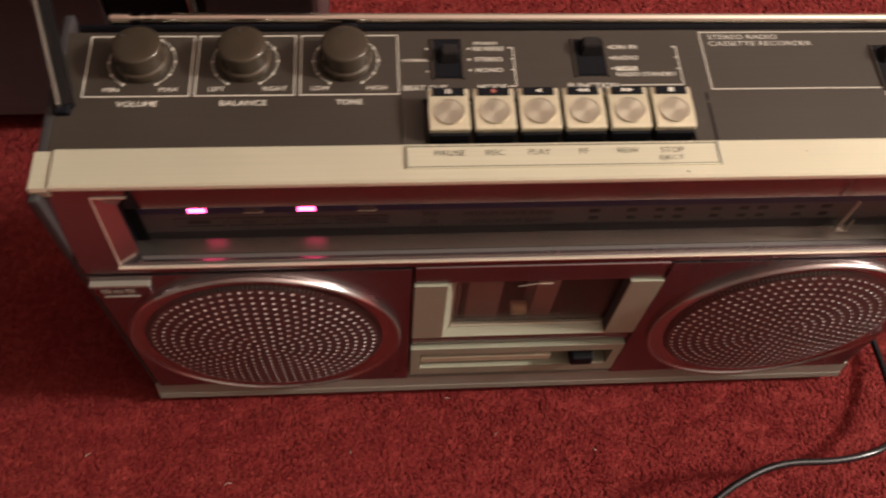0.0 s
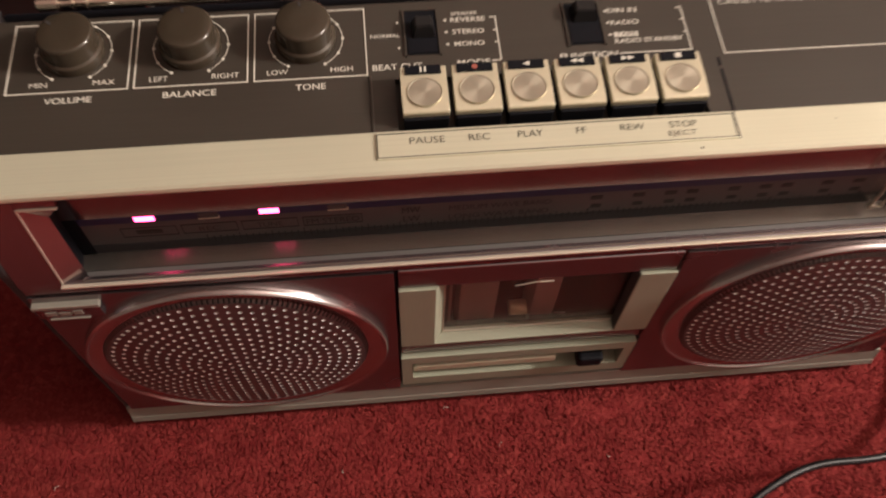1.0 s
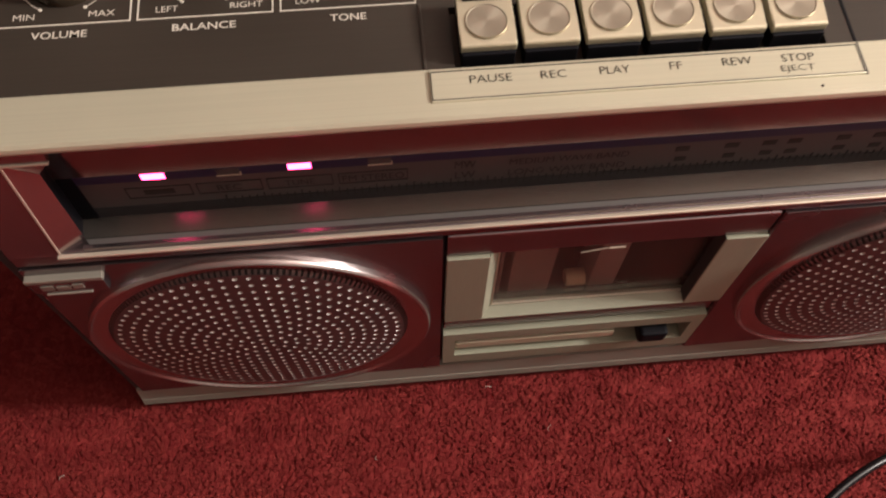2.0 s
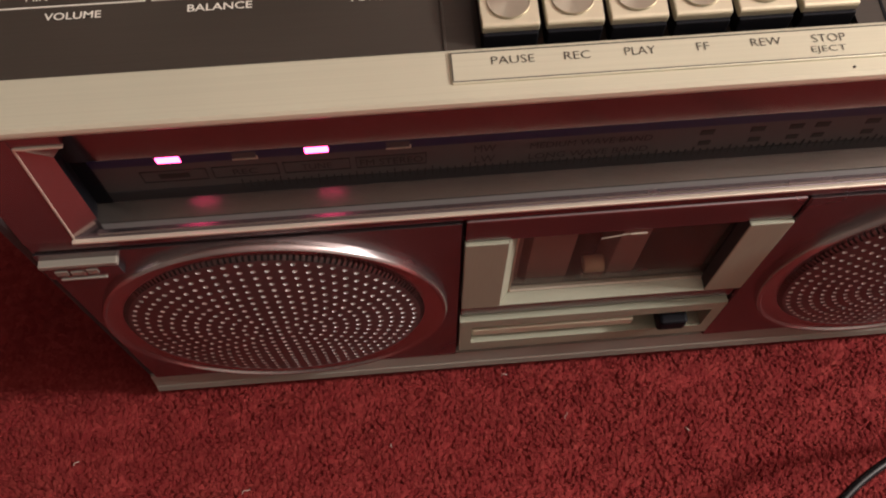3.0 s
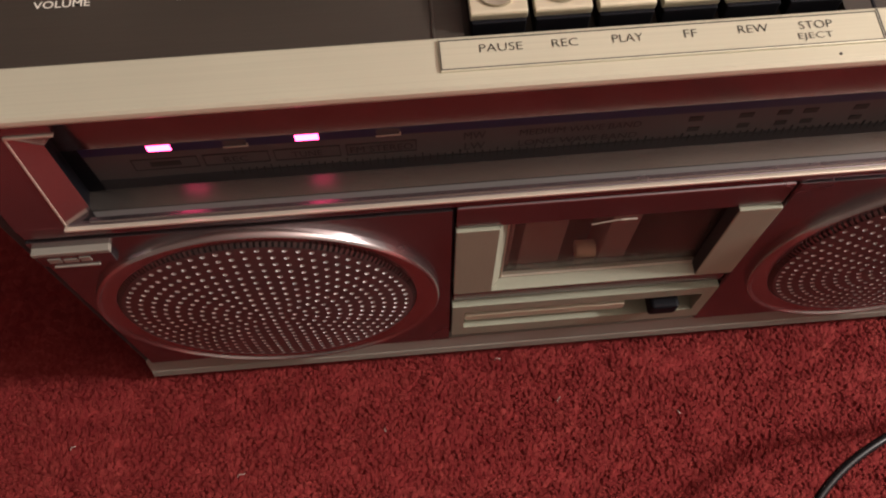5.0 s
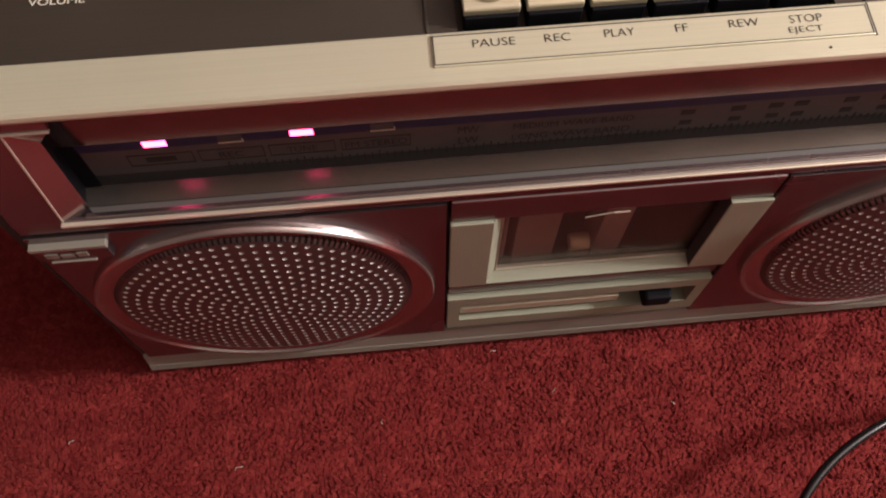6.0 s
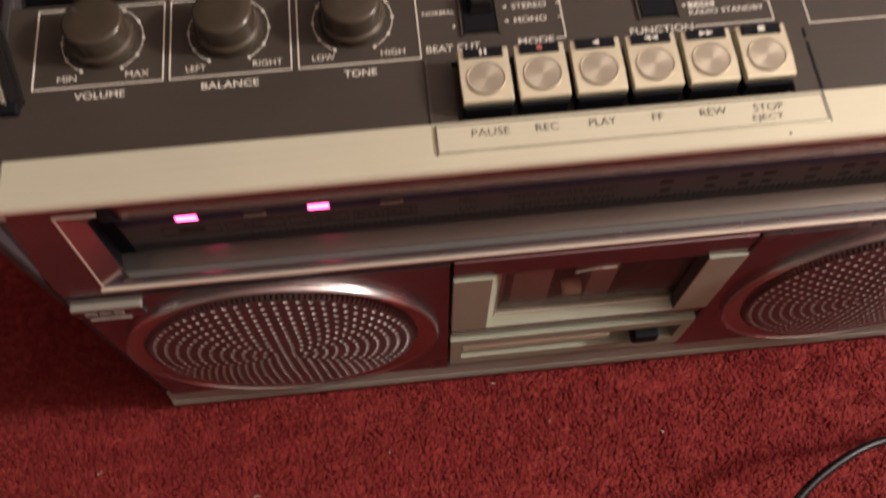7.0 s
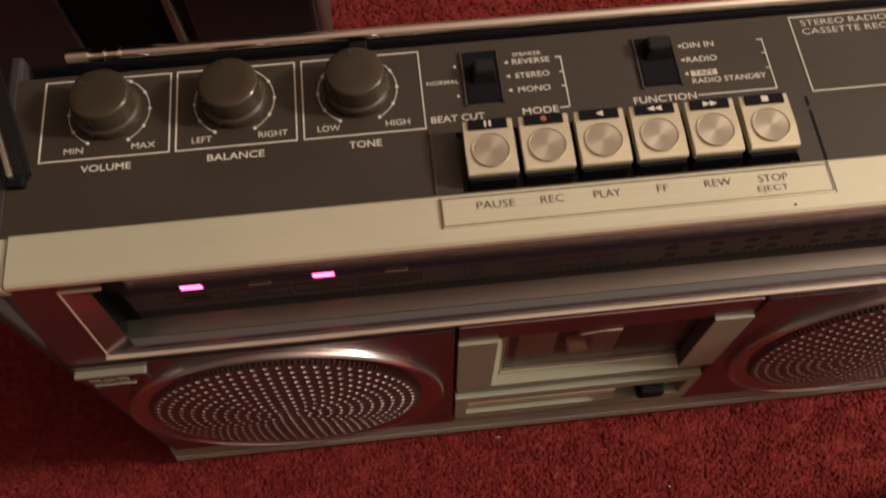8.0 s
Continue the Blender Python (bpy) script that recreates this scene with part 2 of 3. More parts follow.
def lettering(word, x0, x1, mid, tall, level, mat, parent, upright=False, heavy=0.0):
    """A printed word from x0 to x1, its middle line at mid; upright: on a standing face."""
    cu = bpy.data.curves.new("word", "FONT")
    cu.body, cu.extrude, cu.offset, cu.resolution_u = word, 0.0, heavy, 3
    tmp = new("word", cu)
    me = bpy.data.meshes.new_from_object(tmp.evaluated_get(bpy.context.evaluated_depsgraph_get()))
    bpy.data.objects.remove(tmp)
    me.name = "lettering"
    xs, ys = [v.co.x for v in me.vertices], [v.co.y for v in me.vertices]
    ax, bx, ay, by = min(xs), max(xs), min(ys), max(ys)
    for v in me.vertices:
        px = x0 + (v.co.x - ax) / (bx - ax) * (x1 - x0)
        pv = mid + ((v.co.y - ay) / (by - ay) - 0.5) * tall
        v.co = (px, level, pv) if upright else (px, pv, level)
    me.materials.clear()
    me.materials.append(mat)
    ob = new("lettering", me)
    ob.parent = parent
    return ob


# ---- room ----
FLOOR = -0.016
tagged(new("floor", mesh_of(boxes((-1.7, 4.2, -2.6, 2.2, FLOOR - 0.05, FLOOR + 0.0088)), "floor", BACKING)),
       "deep red fitted carpet, its woven backing", "floor", kind="structure")
for nm, r in (("wall_west", (-1.8, -1.7, -2.6, 2.2, FLOOR, 2.4)), ("wall_east", (4.2, 4.3, -2.6, 2.2, FLOOR, 2.4)),
              ("wall_south", (-1.8, 4.3, -2.7, -2.6, FLOOR, 2.4)), ("wall_north", (-1.8, 4.3, 2.2, 2.3, FLOOR, 2.4))):
    tagged(new(nm, mesh_of(boxes(r), nm, WALL)), "plain cream painted wall of the room", "wall", kind="structure")
tagged(new("ceiling", mesh_of(boxes((-1.8, 4.3, -2.7, 2.3, 2.4, 2.5)), "ceiling", CEILING)),
       "plain white painted ceiling", "ceiling", kind="structure")


def pile(x0, x1, y0, y1, step, wide, tall, seed):
    """Cut-pile tufts, each a bent, tapered lock of yarn of its own."""
    rng = np.random.default_rng(seed)
    nx, ny = int((x1 - x0) / step), int((y1 - y0) / step)
    gx, gy = np.meshgrid(np.arange(nx), np.arange(ny))
    px = (x0 + (gx + 0.5 * (gy % 2)) * step).ravel() + rng.normal(0, step * 0.22, nx * ny)
    py = (y0 + gy * step).ravel() + rng.normal(0, step * 0.22, nx * ny)
    keep = ~((px > 0.006) & (px < 0.405) & (py > 0.008) & (py < 0.093))
    px, py = px[keep], py[keep]
    n = len(px)
    cell = 0.0045
    table = rng.normal(0, 1, (64, 64))
    u, v = px / cell, py / cell
    iu, iv = np.floor(u).astype(int), np.floor(v).astype(int)
    fu, fv = u - iu, v - iv
    fu, fv = fu * fu * (3 - 2 * fu), fv * fv * (3 - 2 * fv)
    at = lambda i, j: table[(iu + i) % 64, (iv + j) % 61]
    sway = ((at(0, 0) * (1 - fu) + at(1, 0) * fu) * (1 - fv) + (at(0, 1) * (1 - fu) + at(1, 1) * fu) * fv)
    az = rng.normal(0, 0.55, n) + 1.9 + sway * 0.9
    lean = np.abs(rng.normal(0.55, 0.25, n)) * tall
    high = tall * (rng.uniform(0.84, 1.06, n) + 0.09 * np.clip(sway, -1.6, 1.6))
    w = wide * rng.uniform(0.75, 1.25, n)
    spin = rng.uniform(0, 2 * np.pi, n)
    base = FLOOR + 0.0072
    verts = np.zeros((n, 10, 3))
    for lvl, (f, s, b) in enumerate(((0.0, 0.42, 0.0), (0.55, 0.55, 0.35), (0.9, 0.36, 0.85))):
        for k in range(3):
            a = spin + 2 * np.pi * k / 3 + 0.5 * lvl
            verts[:, lvl * 3 + k, 0] = px + np.cos(az) * lean * b + np.cos(a) * w * s
            verts[:, lvl * 3 + k, 1] = py + np.sin(az) * lean * b + np.sin(a) * w * s
            verts[:, lvl * 3 + k, 2] = base + high * f
    verts[:, 9, 0], verts[:, 9, 1], verts[:, 9, 2] = px + np.cos(az) * lean, py + np.sin(az) * lean, base + high
    tri = []
    for lvl in range(2):
        for k in range(3):
            a, b, c, d = lvl * 3 + k, lvl * 3 + (k + 1) % 3, lvl * 3 + 3 + (k + 1) % 3, lvl * 3 + 3 + k
            tri += [(a, b, c), (a, c, d)]
    tri += [(6 + k, 6 + (k + 1) % 3, 9) for k in range(3)]
    faces = (np.arange(n)[:, None, None] * 10 + np.array(tri)[None]).reshape(-1, 3)
    me = bpy.data.meshes.new("carpet_pile")
    me.from_pydata(verts.reshape(-1, 3), [], faces)
    me.polygons.foreach_set("use_smooth", [True] * len(me.polygons))
    soft = verts - np.stack([px, py, np.zeros(n)], 1)[:, None, :]
    soft[:, :, 0] -= (np.cos(az) * lean)[:, None] * np.array([0] * 3 + [0.35] * 3 + [0.85] * 3 + [1])[None]
    soft[:, :, 1] -= (np.sin(az) * lean)[:, None] * np.array([0] * 3 + [0.35] * 3 + [0.85] * 3 + [1])[None]
    soft *= (0.45 / w)[:, None, None]
    soft[:, :, 0] += (np.cos(az) * 0.25)[:, None] + rng.normal(0, 0.12, (n, 1))
    soft[:, :, 1] += (np.sin(az) * 0.25)[:, None] + rng.normal(0, 0.12, (n, 1))
    soft[:, :, 2] = 1.5
    soft /= np.linalg.norm(soft, axis=2, keepdims=True)
    me.normals_split_custom_set_from_vertices(soft.reshape(-1, 3))
    me.materials.append(PILE)
    return tagged(new("carpet_pile", me), "deep red cut-pile carpet, slightly matted", "carpet", kind="stuff")


pile(-0.22, 0.56, -0.17, 0.03, 0.00148, 0.0028, 0.0036, 3)
pile(-0.30, 0.62, 0.03, 0.46, 0.0026, 0.0046, 0.0036, 4)

# ---- cabinet behind ----
cabinet = tagged(empty("cabinet", at=(0, 0, 0)), "dark brown wooden cabinet standing on the red carpet", "cabinet")
CY = 0.195
part("body", boxes((-0.70, 0.097, CY + 0.004, CY + 0.40, FLOOR + 0.03, 0.62), bevel=0.003), WOOD, cabinet)
part("plinth", boxes((-0.69, 0.090, CY + 0.02, CY + 0.39, FLOOR, FLOOR + 0.03)), BLACK, cabinet, "black recessed plinth")
part("door", boxes((0.034, 0.0955, CY - 0.004, CY + 0.004, FLOOR + 0.034, 0.61), bevel=0.0015), WOOD, cabinet)
part("panel", boxes((-0.022, 0.022, CY - 0.002, CY + 0.004, FLOOR + 0.034, 0.61), bevel=0.001), BLACK, cabinet, "glossy black panel")
part("edging", boxes((0.0245, 0.0285, CY - 0.007, CY + 0.004, FLOOR + 0.034, 0.61), bevel=0.001), CHROME, cabinet, "dull metal edging strip")
part("door", boxes((-0.69, -0.0245, CY - 0.004, CY + 0.004, FLOOR + 0.034, 0.61), bevel=0.0015), WOOD, cabinet)

# ---- radio cassette recorder ----
W, TOP, BACK, STRIP = 0.411, 0.2135, 0.097, 0.218
radio = tagged(empty("radio_cassette_recorder"), "old silver and grey stereo radio cassette recorder on red carpet", "radio")

# case: back shell, sides, lower fascia
part("case", run([(0.030, 0.003), (0.030, TOP - 0.004), (0.0845, TOP - 0.004), (0.0845, TOP - 0.010), (BACK, TOP - 0.010), (BACK, 0.006), (0.090, 0.0)], 0.002, W - 0.002), SIDE, radio, "dark grey plastic back shell")
for sx in (0.0, W - 0.0045):
    part("side_cheek", boxes((sx, sx + 0.0045, 0.002, BACK - 0.002, 0.0, TOP), bevel=0.0012), SIDE, radio)
for fx in (0.035, W - 0.035):
    for fy in (0.015, 0.082):
        part("foot", capped([(0.009, FLOOR + 0.002), (0.010, 0.001)], 20, at=(fx, fy, 0)), RUBBER, radio, "black rubber foot")

# lower fascia: plain silver areas, with the hole for the cassette bay left free
DX0, DX1 = 0.1458, 0.2636
SPX, SPZ, SRX, SRZ = 0.0729, 0.0845, 0.0640, 0.0685


def fascia(x0, x1, cx):
    """Front panel with a round hole for the speaker."""
    z0, z1, n = 0.0165, 0.1545, 96
    bm = bmesh.new()
    loops = []
    for y in (0.0, 0.006):
        ins, outs = [], []
        turn = [2 * math.pi * k / n for k in range(n)]
        for px, pz in itertools.product((x0, x1), (z0, z1)):
            a = math.atan2(pz - SPZ, px - cx) % (2 * math.pi)
            turn[round(a * n / (2 * math.pi)) % n] = a
        for a in turn:
            dx, dz = math.cos(a), math.sin(a)
            t = min(((x1 if dx > 0 else x0) - cx) / dx if abs(dx) > 1e-6 else 9, ((z1 if dz > 0 else z0) - SPZ) / dz if abs(dz) > 1e-6 else 9)
            ins.append(bm.verts.new((cx + SRX * 0.96 * dx, y, SPZ + SRZ * 0.96 * dz)))
            outs.append(bm.verts.new((cx + dx * t, y, SPZ + dz * t)))
        loops.append((ins, outs))
    for k in range(n):
        j = (k + 1) % n
        for ins, outs in loops:
            bm.faces.new((ins[k], ins[j], outs[j], outs[k]))
        for w in (0, 1):
            bm.faces.new((loops[0][w][k], loops[0][w][j], loops[1][w][j], loops[1][w][k]))
    part("fascia", bm, SILVER, radio, "silver front panel round the speaker")


fascia(0.0045, DX0 - 0.0008, SPX)
fascia(DX1 + 0.0004, W - 0.0045, W - SPX)
part("cross_rail", boxes((0.0045, W - 0.0045, 0.0008, 0.0028, 0.1552, 0.1630), bevel=0.0006), SILVER, radio)
part("base_strip", run([(0.0005, 0.0162), (0.0172, 0.0162), (0.0172, 0.0006), (-0.0018, 0.0006), (-0.0024, 0.0020), (-0.0016, 0.0060), (-0.0012, 0.0064)], 0.0015, W - 0.0015), BASE, radio, "satin silver strip along the lower edge")

# ---- speakers ----
def grille(cx, cz, sz, parent):
    """A slightly domed plate of ringed holes with sloping walls."""
    pitch, deep, reach = 0.00452, 0.0014, 0.0580

    def dome(u, w):
        return -0.0064 + 0.0034 * min(1.0, (u * u + w * w) / (reach * reach))

    verts, faces, walls = [], [], []
    for i in range(0, 13):
        n, r = max(6 * i, 1), i * pitch
        for k in range(n):
            a0 = 2 * math.pi * (k + 0.5 * (i % 2)) / n
            da = math.pi / n
            rim = []
            for u, w in ((-1, -1), (0, -1), (1, -1), (1, 0), (1, 1), (0, 1), (-1, 1), (-1, 0)):
                rr, aa = r + w * pitch / 2, a0 + u * da
                rim.append((rr * math.cos(aa), rr * math.sin(aa)))
            c = (r * math.cos(a0), r * math.sin(a0))
            if i == 0:
                rim = [(pitch / 2 * math.cos(math.pi * q / 4), pitch / 2 * math.sin(math.pi * q / 4)) for q in range(8)]
            lip, low = [], []
            for u, w in rim:
                d = math.hypot(u - c[0], w - c[1])
                e = ((u - c[0]) / d, (w - c[1]) / d)
                lip.append((c[0] + e[0] * 0.00102, c[1] + e[1] * 0.00086))
                low.append((c[0] + e[0] * 0.00076, c[1] + e[1] * 0.00060))
            o = len(verts)
            for ps, dy in ((rim, 0.0), (lip, 0.0), (low, deep)):
                verts += [(cx + p[0], dome(*p) + dy, cz + p[1] * sz) for p in ps]
            for q in range(8):
                j = (q + 1) % 8
                faces.append((o + q, o + j, o + 8 + j, o + 8 + q))
                walls.append(0)
                faces.append((o + 8 + q, o + 8 + j, o + 16 + j, o + 16 + q))
                walls.append(1)
    me = bpy.data.meshes.new("grille")
    me.from_pydata(verts, [], faces)
    me.materials.append(GRILLE)
    me.materials.append(EDGE)
    me.polygons.foreach_set("material_index", walls)
    ob = new("grille", me)
    ob.parent = parent
    tagged(ob, "silver grille with rings of small holes")


def speaker(cx):
    cz, sx, sz = SPZ, SRX, SRZ
    sp = empty("speaker", radio)
    prof = [(1.016, 0.0006), (1.015, -0.0018), (1.010, -0.0030), (1.003, -0.0035), (0.995, -0.0034), (0.988, -0.0027), (0.984, -0.0024), (0.912, -0.0020), (0.907, -0.0017), (0.904, -0.0008), (0.902, 0.0014)]
    bm, rings = turned(prof, 96, "y", sx, sz, at=(cx, 0, cz))
    for (rho, _), ring in zip(prof, rings):
        k = min(1.0, max(0.0, (rho - 0.90) / 0.10))
        for v in ring:
            v.co.x = cx + (v.co.x - cx) * (1 + 0.028 * k) + (0.0008 if cx < W / 2 else -0.0008) * k
    part("ring", bm, RING, sp, "satin chrome speaker ring", smooth=True)
    bm, rings = turned([(0.925, 0.0012), (0.2, 0.0)], 64, "y", sx, sz, at=(cx, 0, cz))
    bm.faces.new(rings[1])
    part("backing", bm, BLACK, sp, "black cloth behind the grille")
    grille(cx, cz, sz / sx, sp)
    bm, rings = turned([(0.0554, -0.0030), (0.0574, -0.0008), (0.0584, 0.0014)], 90, "y", 1.0, sz / sx, at=(cx, 0, cz))
    part("rim", bm, SIDE, sp, "slotted rim of the grille")
    bm = bmesh.new()
    for k in range(168):
        a = 2 * math.pi * (k + 0.5) / 168
        m = Matrix.Translation((cx, 0, cz)) @ Matrix.Diagonal((1, 1, sz / sx, 1)) @ Matrix.Rotation(-a, 4, "Y")
        tilt = Matrix.Rotation(math.atan2(0.0020, 0.0026), 4, "Z")
        bmesh.ops.create_cube(bm, size=1.0, matrix=m @ Matrix.Translation((0.0566, -0.0021, 0)) @ tilt @ Matrix.Diagonal((0.0030, 0.0009, 0.0011, 1)))
    tagged(part("rim_ribbing", bm, GRILLE, sp), kind="stuff")


speaker(SPX)
speaker(W - SPX)

# ---- badge ----
badge = empty("badge", radio)
part("plate", boxes((0.0048, 0.0300, -0.0022, 0.0006, 0.1395, 0.1502), bevel=0.0006), SILVER, badge)
part("edge", boxes((0.0046, 0.0305, -0.0026, 0.0004, 0.1482, 0.1506), bevel=0.0004), BASE, badge, "pale satin top edge")
part("mark", boxes((0.0085, 0.0125, -0.0026, -0.0018, 0.1430, 0.1460), (0.0135, 0.0180, -0.0026, -0.0018, 0.1430, 0.1452), (0.0190, 0.0225, -0.0026, -0.0018, 0.1432, 0.1462)), BASE, badge, "raised plain mark")
part("edge", boxes((0.0085, 0.0240, -0.0028, 0.0004, 0.1392, 0.1402), bevel=0.0003), BASE, badge)

# ---- cassette bay ----
door = empty("cassette_door", radio)
part("well", boxes((DX0, DX1, 0.0265, 0.0290, 0.0240, 0.1548), (DX0 - 0.001, DX0, 0.001, 0.0290, 0.0240, 0.1548), (DX1 - 0.0004, DX1, 0.0030, 0.0290, 0.0240, 0.1548)), BLACK, door, "black cassette well")
part("jamb", boxes((DX1 - 0.0003, DX1 + 0.0012, 0.0004, 0.0060, 0.0166, 0.1544)), SILVER, door)
part("top_rail", boxes((DX0 + 0.0006, DX1 - 0.0006, 0.0006, 0.0110, 0.1384, 0.1540), bevel=0.0008), SILVER, door)
for x0, x1 in ((0.1464, 0.1622), (0.2474, 0.2632)):
    part("cheek", boxes((x0, x1, -0.0008, 0.0040, 0.0772, 0.1384), bevel=0.0004), DOOR_SILVER, door, "brushed silver cheek of the door")
PANE_Y, PX_L, PX_R = 0.0042, 0.1660, 0.2464


def bevel_side(x_front, x_back):
    """An upright slanting edge from the cheek in to the window."""
    bm = bmesh.new()
    lo = [bm.verts.new((x, y, 0.0776)) for x, y in ((x_front, -0.0004), (x_back, PANE_Y), (x_front, PANE_Y))]
    hi = [bm.verts.new((v.co.x, v.co.y, 0.1386)) for v in lo]
    for k in range(3):
        bm.faces.new((lo[k], lo[(k + 1) % 3], hi[(k + 1) % 3], hi[k]))
    bm.faces.new(lo)
    bm.faces.new(hi[::-1])
    return bm


part("side_bevel", bevel_side(0.1622, PX_L), DOOR_SILVER, door, "slanting silver edge of the window")
# twin of the silver edge, coloured dark grey to stand for its shade
part("side_bevel", bevel_side(0.2474, PX_R), SIDE, door, "slanting edge of the window, shade painted as dark grey")
part("lower_bar", run([(-0.0006, 0.0772), (-0.0008, 0.0784), (PANE_Y, 0.0812), (PANE_Y + 0.002, 0.0812), (PANE_Y + 0.002, 0.0772)], 0.1622, 0.2474), DOOR_SILVER, door, "sloping silver bar under the window")
pane = part("window", boxes((PX_L + 0.0004, PX_R - 0.0004, PANE_Y + 0.0003, PANE_Y + 0.0015, 0.0814, 0.1384)), CLEAR, door, "clear plastic cassette window with painted-in haze")
pane.visible_shadow = False
part("window_edge", boxes((PX_L, PX_L + 0.0005, PANE_Y - 0.0006, PANE_Y + 0.0003, 0.0812, 0.1380), (PX_L, PX_R, PANE_Y - 0.0006, PANE_Y + 0.0003, 0.0812, 0.0817)), TRIM, door, "bright edge of the window")
part("tape_guide", boxes((0.1690, 0.1706, 0.0112, 0.0264, 0.0500, 0.1260), bevel=0.0004), INNER, door, "brown plastic tape guide")
part("tape_guide", boxes((0.1742, 0.1915, 0.0112, 0.0264, 0.0500, 0.1260), bevel=0.0006), INNER, door, "brown plastic tape guide")
part("tape_guide", boxes((0.2085, 0.2200, 0.0112, 0.0264, 0.0500, 0.1260), bevel=0.0006), INNER, door, "brown plastic tape guide")
part("roller", capped([(0.0034, 0.1990), (0.0038, 0.1996), (0.0038, 0.2068), (0.0034, 0.2074)], 24, "x", at=(0, 0.0146, 0.0790)), BEIGE, door, "beige tape roller", smooth=True)
bm = boxes((0.2052, 0.2112, 0.0, 0.0006, 0.1362, 0.1368))
g = bmesh.ops.create_cube(bm, size=1.0, matrix=Matrix.Translation((0.2000, 0.0004, 0.1353)) @ Matrix.Rotation(radians(-14), 4, "Y") @ Matrix.Diagonal((0.0100, 0.0005, 0.0003, 1)))
part("clip", bm, TRIM, door, "small bright wire clip")
part("middle_rail", boxes((DX0 + 0.0006, DX1 - 0.0006, 0.0012, 0.0120, 0.0640, 0.0762), bevel=0.0006), SILVER, radio)

# tone slider under the cassette door
slide = empty("slider_control", radio)
part("frame", holed((0.1462, 0.2624, 0.0248, 0.0622), (0.1515, 0.2575, 0.0345, 0.0545), -0.0012, 0.0100, "y"), DOOR_SILVER, slide, "pale silver slider frame")
part("channel", boxes((0.1515, 0.2575, 0.0085, 0.0100, 0.0345, 0.0545)), INNER, slide)
part("rail", boxes((0.1520, 0.2250, 0.0005, 0.0085, 0.0385, 0.0445), bevel=0.0008), CHAMPAGNE, slide, "pale slider rail")
part("button", boxes((0.2350, 0.2478, -0.0045, 0.0085, 0.0400, 0.0500), bevel=0.0015), BLACK, slide, "black slider button")

# ---- tuner window ----
tuner = empty("tuner", radio)
DY = 0.0150
LEAN_BACK = 0.117


def sloped(x0, x1, z0, z1, front, thick):
    """A panel that leans back with the tuner front."""
    a, b = front + (z0 - 0.163) * LEAN_BACK, front + (z1 - 0.163) * LEAN_BACK
    return run([(a, z0), (b, z1), (b + thick, z1), (a + thick, z0)], x0, x1)


part("upper_bezel", boxes((0.0262, W - 0.0262, DY - 0.0006, DY, 0.1866, 0.2120)), BEZEL, tuner, "glossy silver bezel")
part("brow", boxes((0.0045, W - 0.0045, 0.0078, 0.0172, 0.2122, 0.2150)), SIDE, tuner)
for side in (0, 1):
    def span(a, b):
        return (a, b) if not side else (W - b, W - a)
    part("end_panel", sloped(*span(0.0045, 0.0206), 0.1614, 0.2135, 0.0010, 0.0080), SILVER, tuner)
    part("end_panel", sloped(*span(0.0206, 0.0345), 0.2089, 0.2135, 0.0012, 0.0020), SILVER, tuner)
    bm = bmesh.new()
    rim = [bm.verts.new((x if not side else W - x, y, z)) for x, y, z in ((0.0213, 0.0011, 0.1618), (0.0213, 0.0065, 0.2080), (0.0345, 0.0066, 0.2088), (0.0345, DY - 0.0005, 0.2088), (0.0288, 0.0080, 0.2005), (0.0300, 0.0040, 0.1604))]
    bm.faces.new((rim[0], rim[1], rim[4], rim[5]))
    bm.faces.new((rim[1], rim[2], rim[3], rim[4]))
    part("side_bezel", bm, BEZEL, tuner, "glossy silver bezel sloping in to the dial")
    bm = bmesh.new()
    rim = [bm.verts.new((x if not side else W - x, y, z)) for x, y, z in ((0.0300, 0.0040, 0.1604), (0.0288, 0.0080, 0.2005), (0.0272, DY - 0.0002, 0.1990), (0.0262, DY - 0.0002, 0.1570), (0.0268, 0.0050, 0.1560))]
    bm.faces.new(rim)
    part("recess_wall", bm, BLACK, tuner, "dark recess wall")
    part("side_trim", sloped(*span(0.0208, 0.0213), 0.1630, 0.2085, 0.0008, 0.0010), TRIM, tuner, "bright trim line")
    part("top_trim", sloped(*span(0.0213, 0.0345), 0.2081, 0.2087, 0.0006, 0.0012), TRIM, tuner)
part("lower_bezel", boxes((0.0290, W - 0.0290, 0.0012, 0.0026, 0.1632, 0.1648)), SILVER, tuner)
part("ledge", run([(0.0082, 0.1586), (DY, 0.1602), (DY, 0.1555), (0.0082, 0.1555)], 0.0262, W - 0.0262), LEDGE, tuner, "satin ledge under the dial")
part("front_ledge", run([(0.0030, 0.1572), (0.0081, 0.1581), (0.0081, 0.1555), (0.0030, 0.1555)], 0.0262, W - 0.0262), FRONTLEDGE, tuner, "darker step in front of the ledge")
part("trim_bar", boxes((0.0203, W - 0.0203, -0.0008, 0.0009, 0.1617, 0.1630), bevel=0.0004), TRIM, tuner, "bright trim line")
dial = part("dial", boxes((0.0250, W - 0.0250, DY, DY + 0.002, 0.1560, 0.2120)), DIAL, tuner, "grey tuning scale with dark print")
# black strips added for the shade at both ends of the dial
for x0, x1 in ((0.0263, 0.0318), (W - 0.0318, W - 0.0263)):
    part("dial_end_shade", boxes((x0, x1, DY - 0.0004, DY, 0.1600, 0.1864)), BLACK, dial, "black strip painting the shade at the end of the scale")
part("stripe", boxes((0.0319, W - 0.0319, DY - 0.0003, DY, 0.1816, 0.1866)), NAVY, dial, "navy stripe")
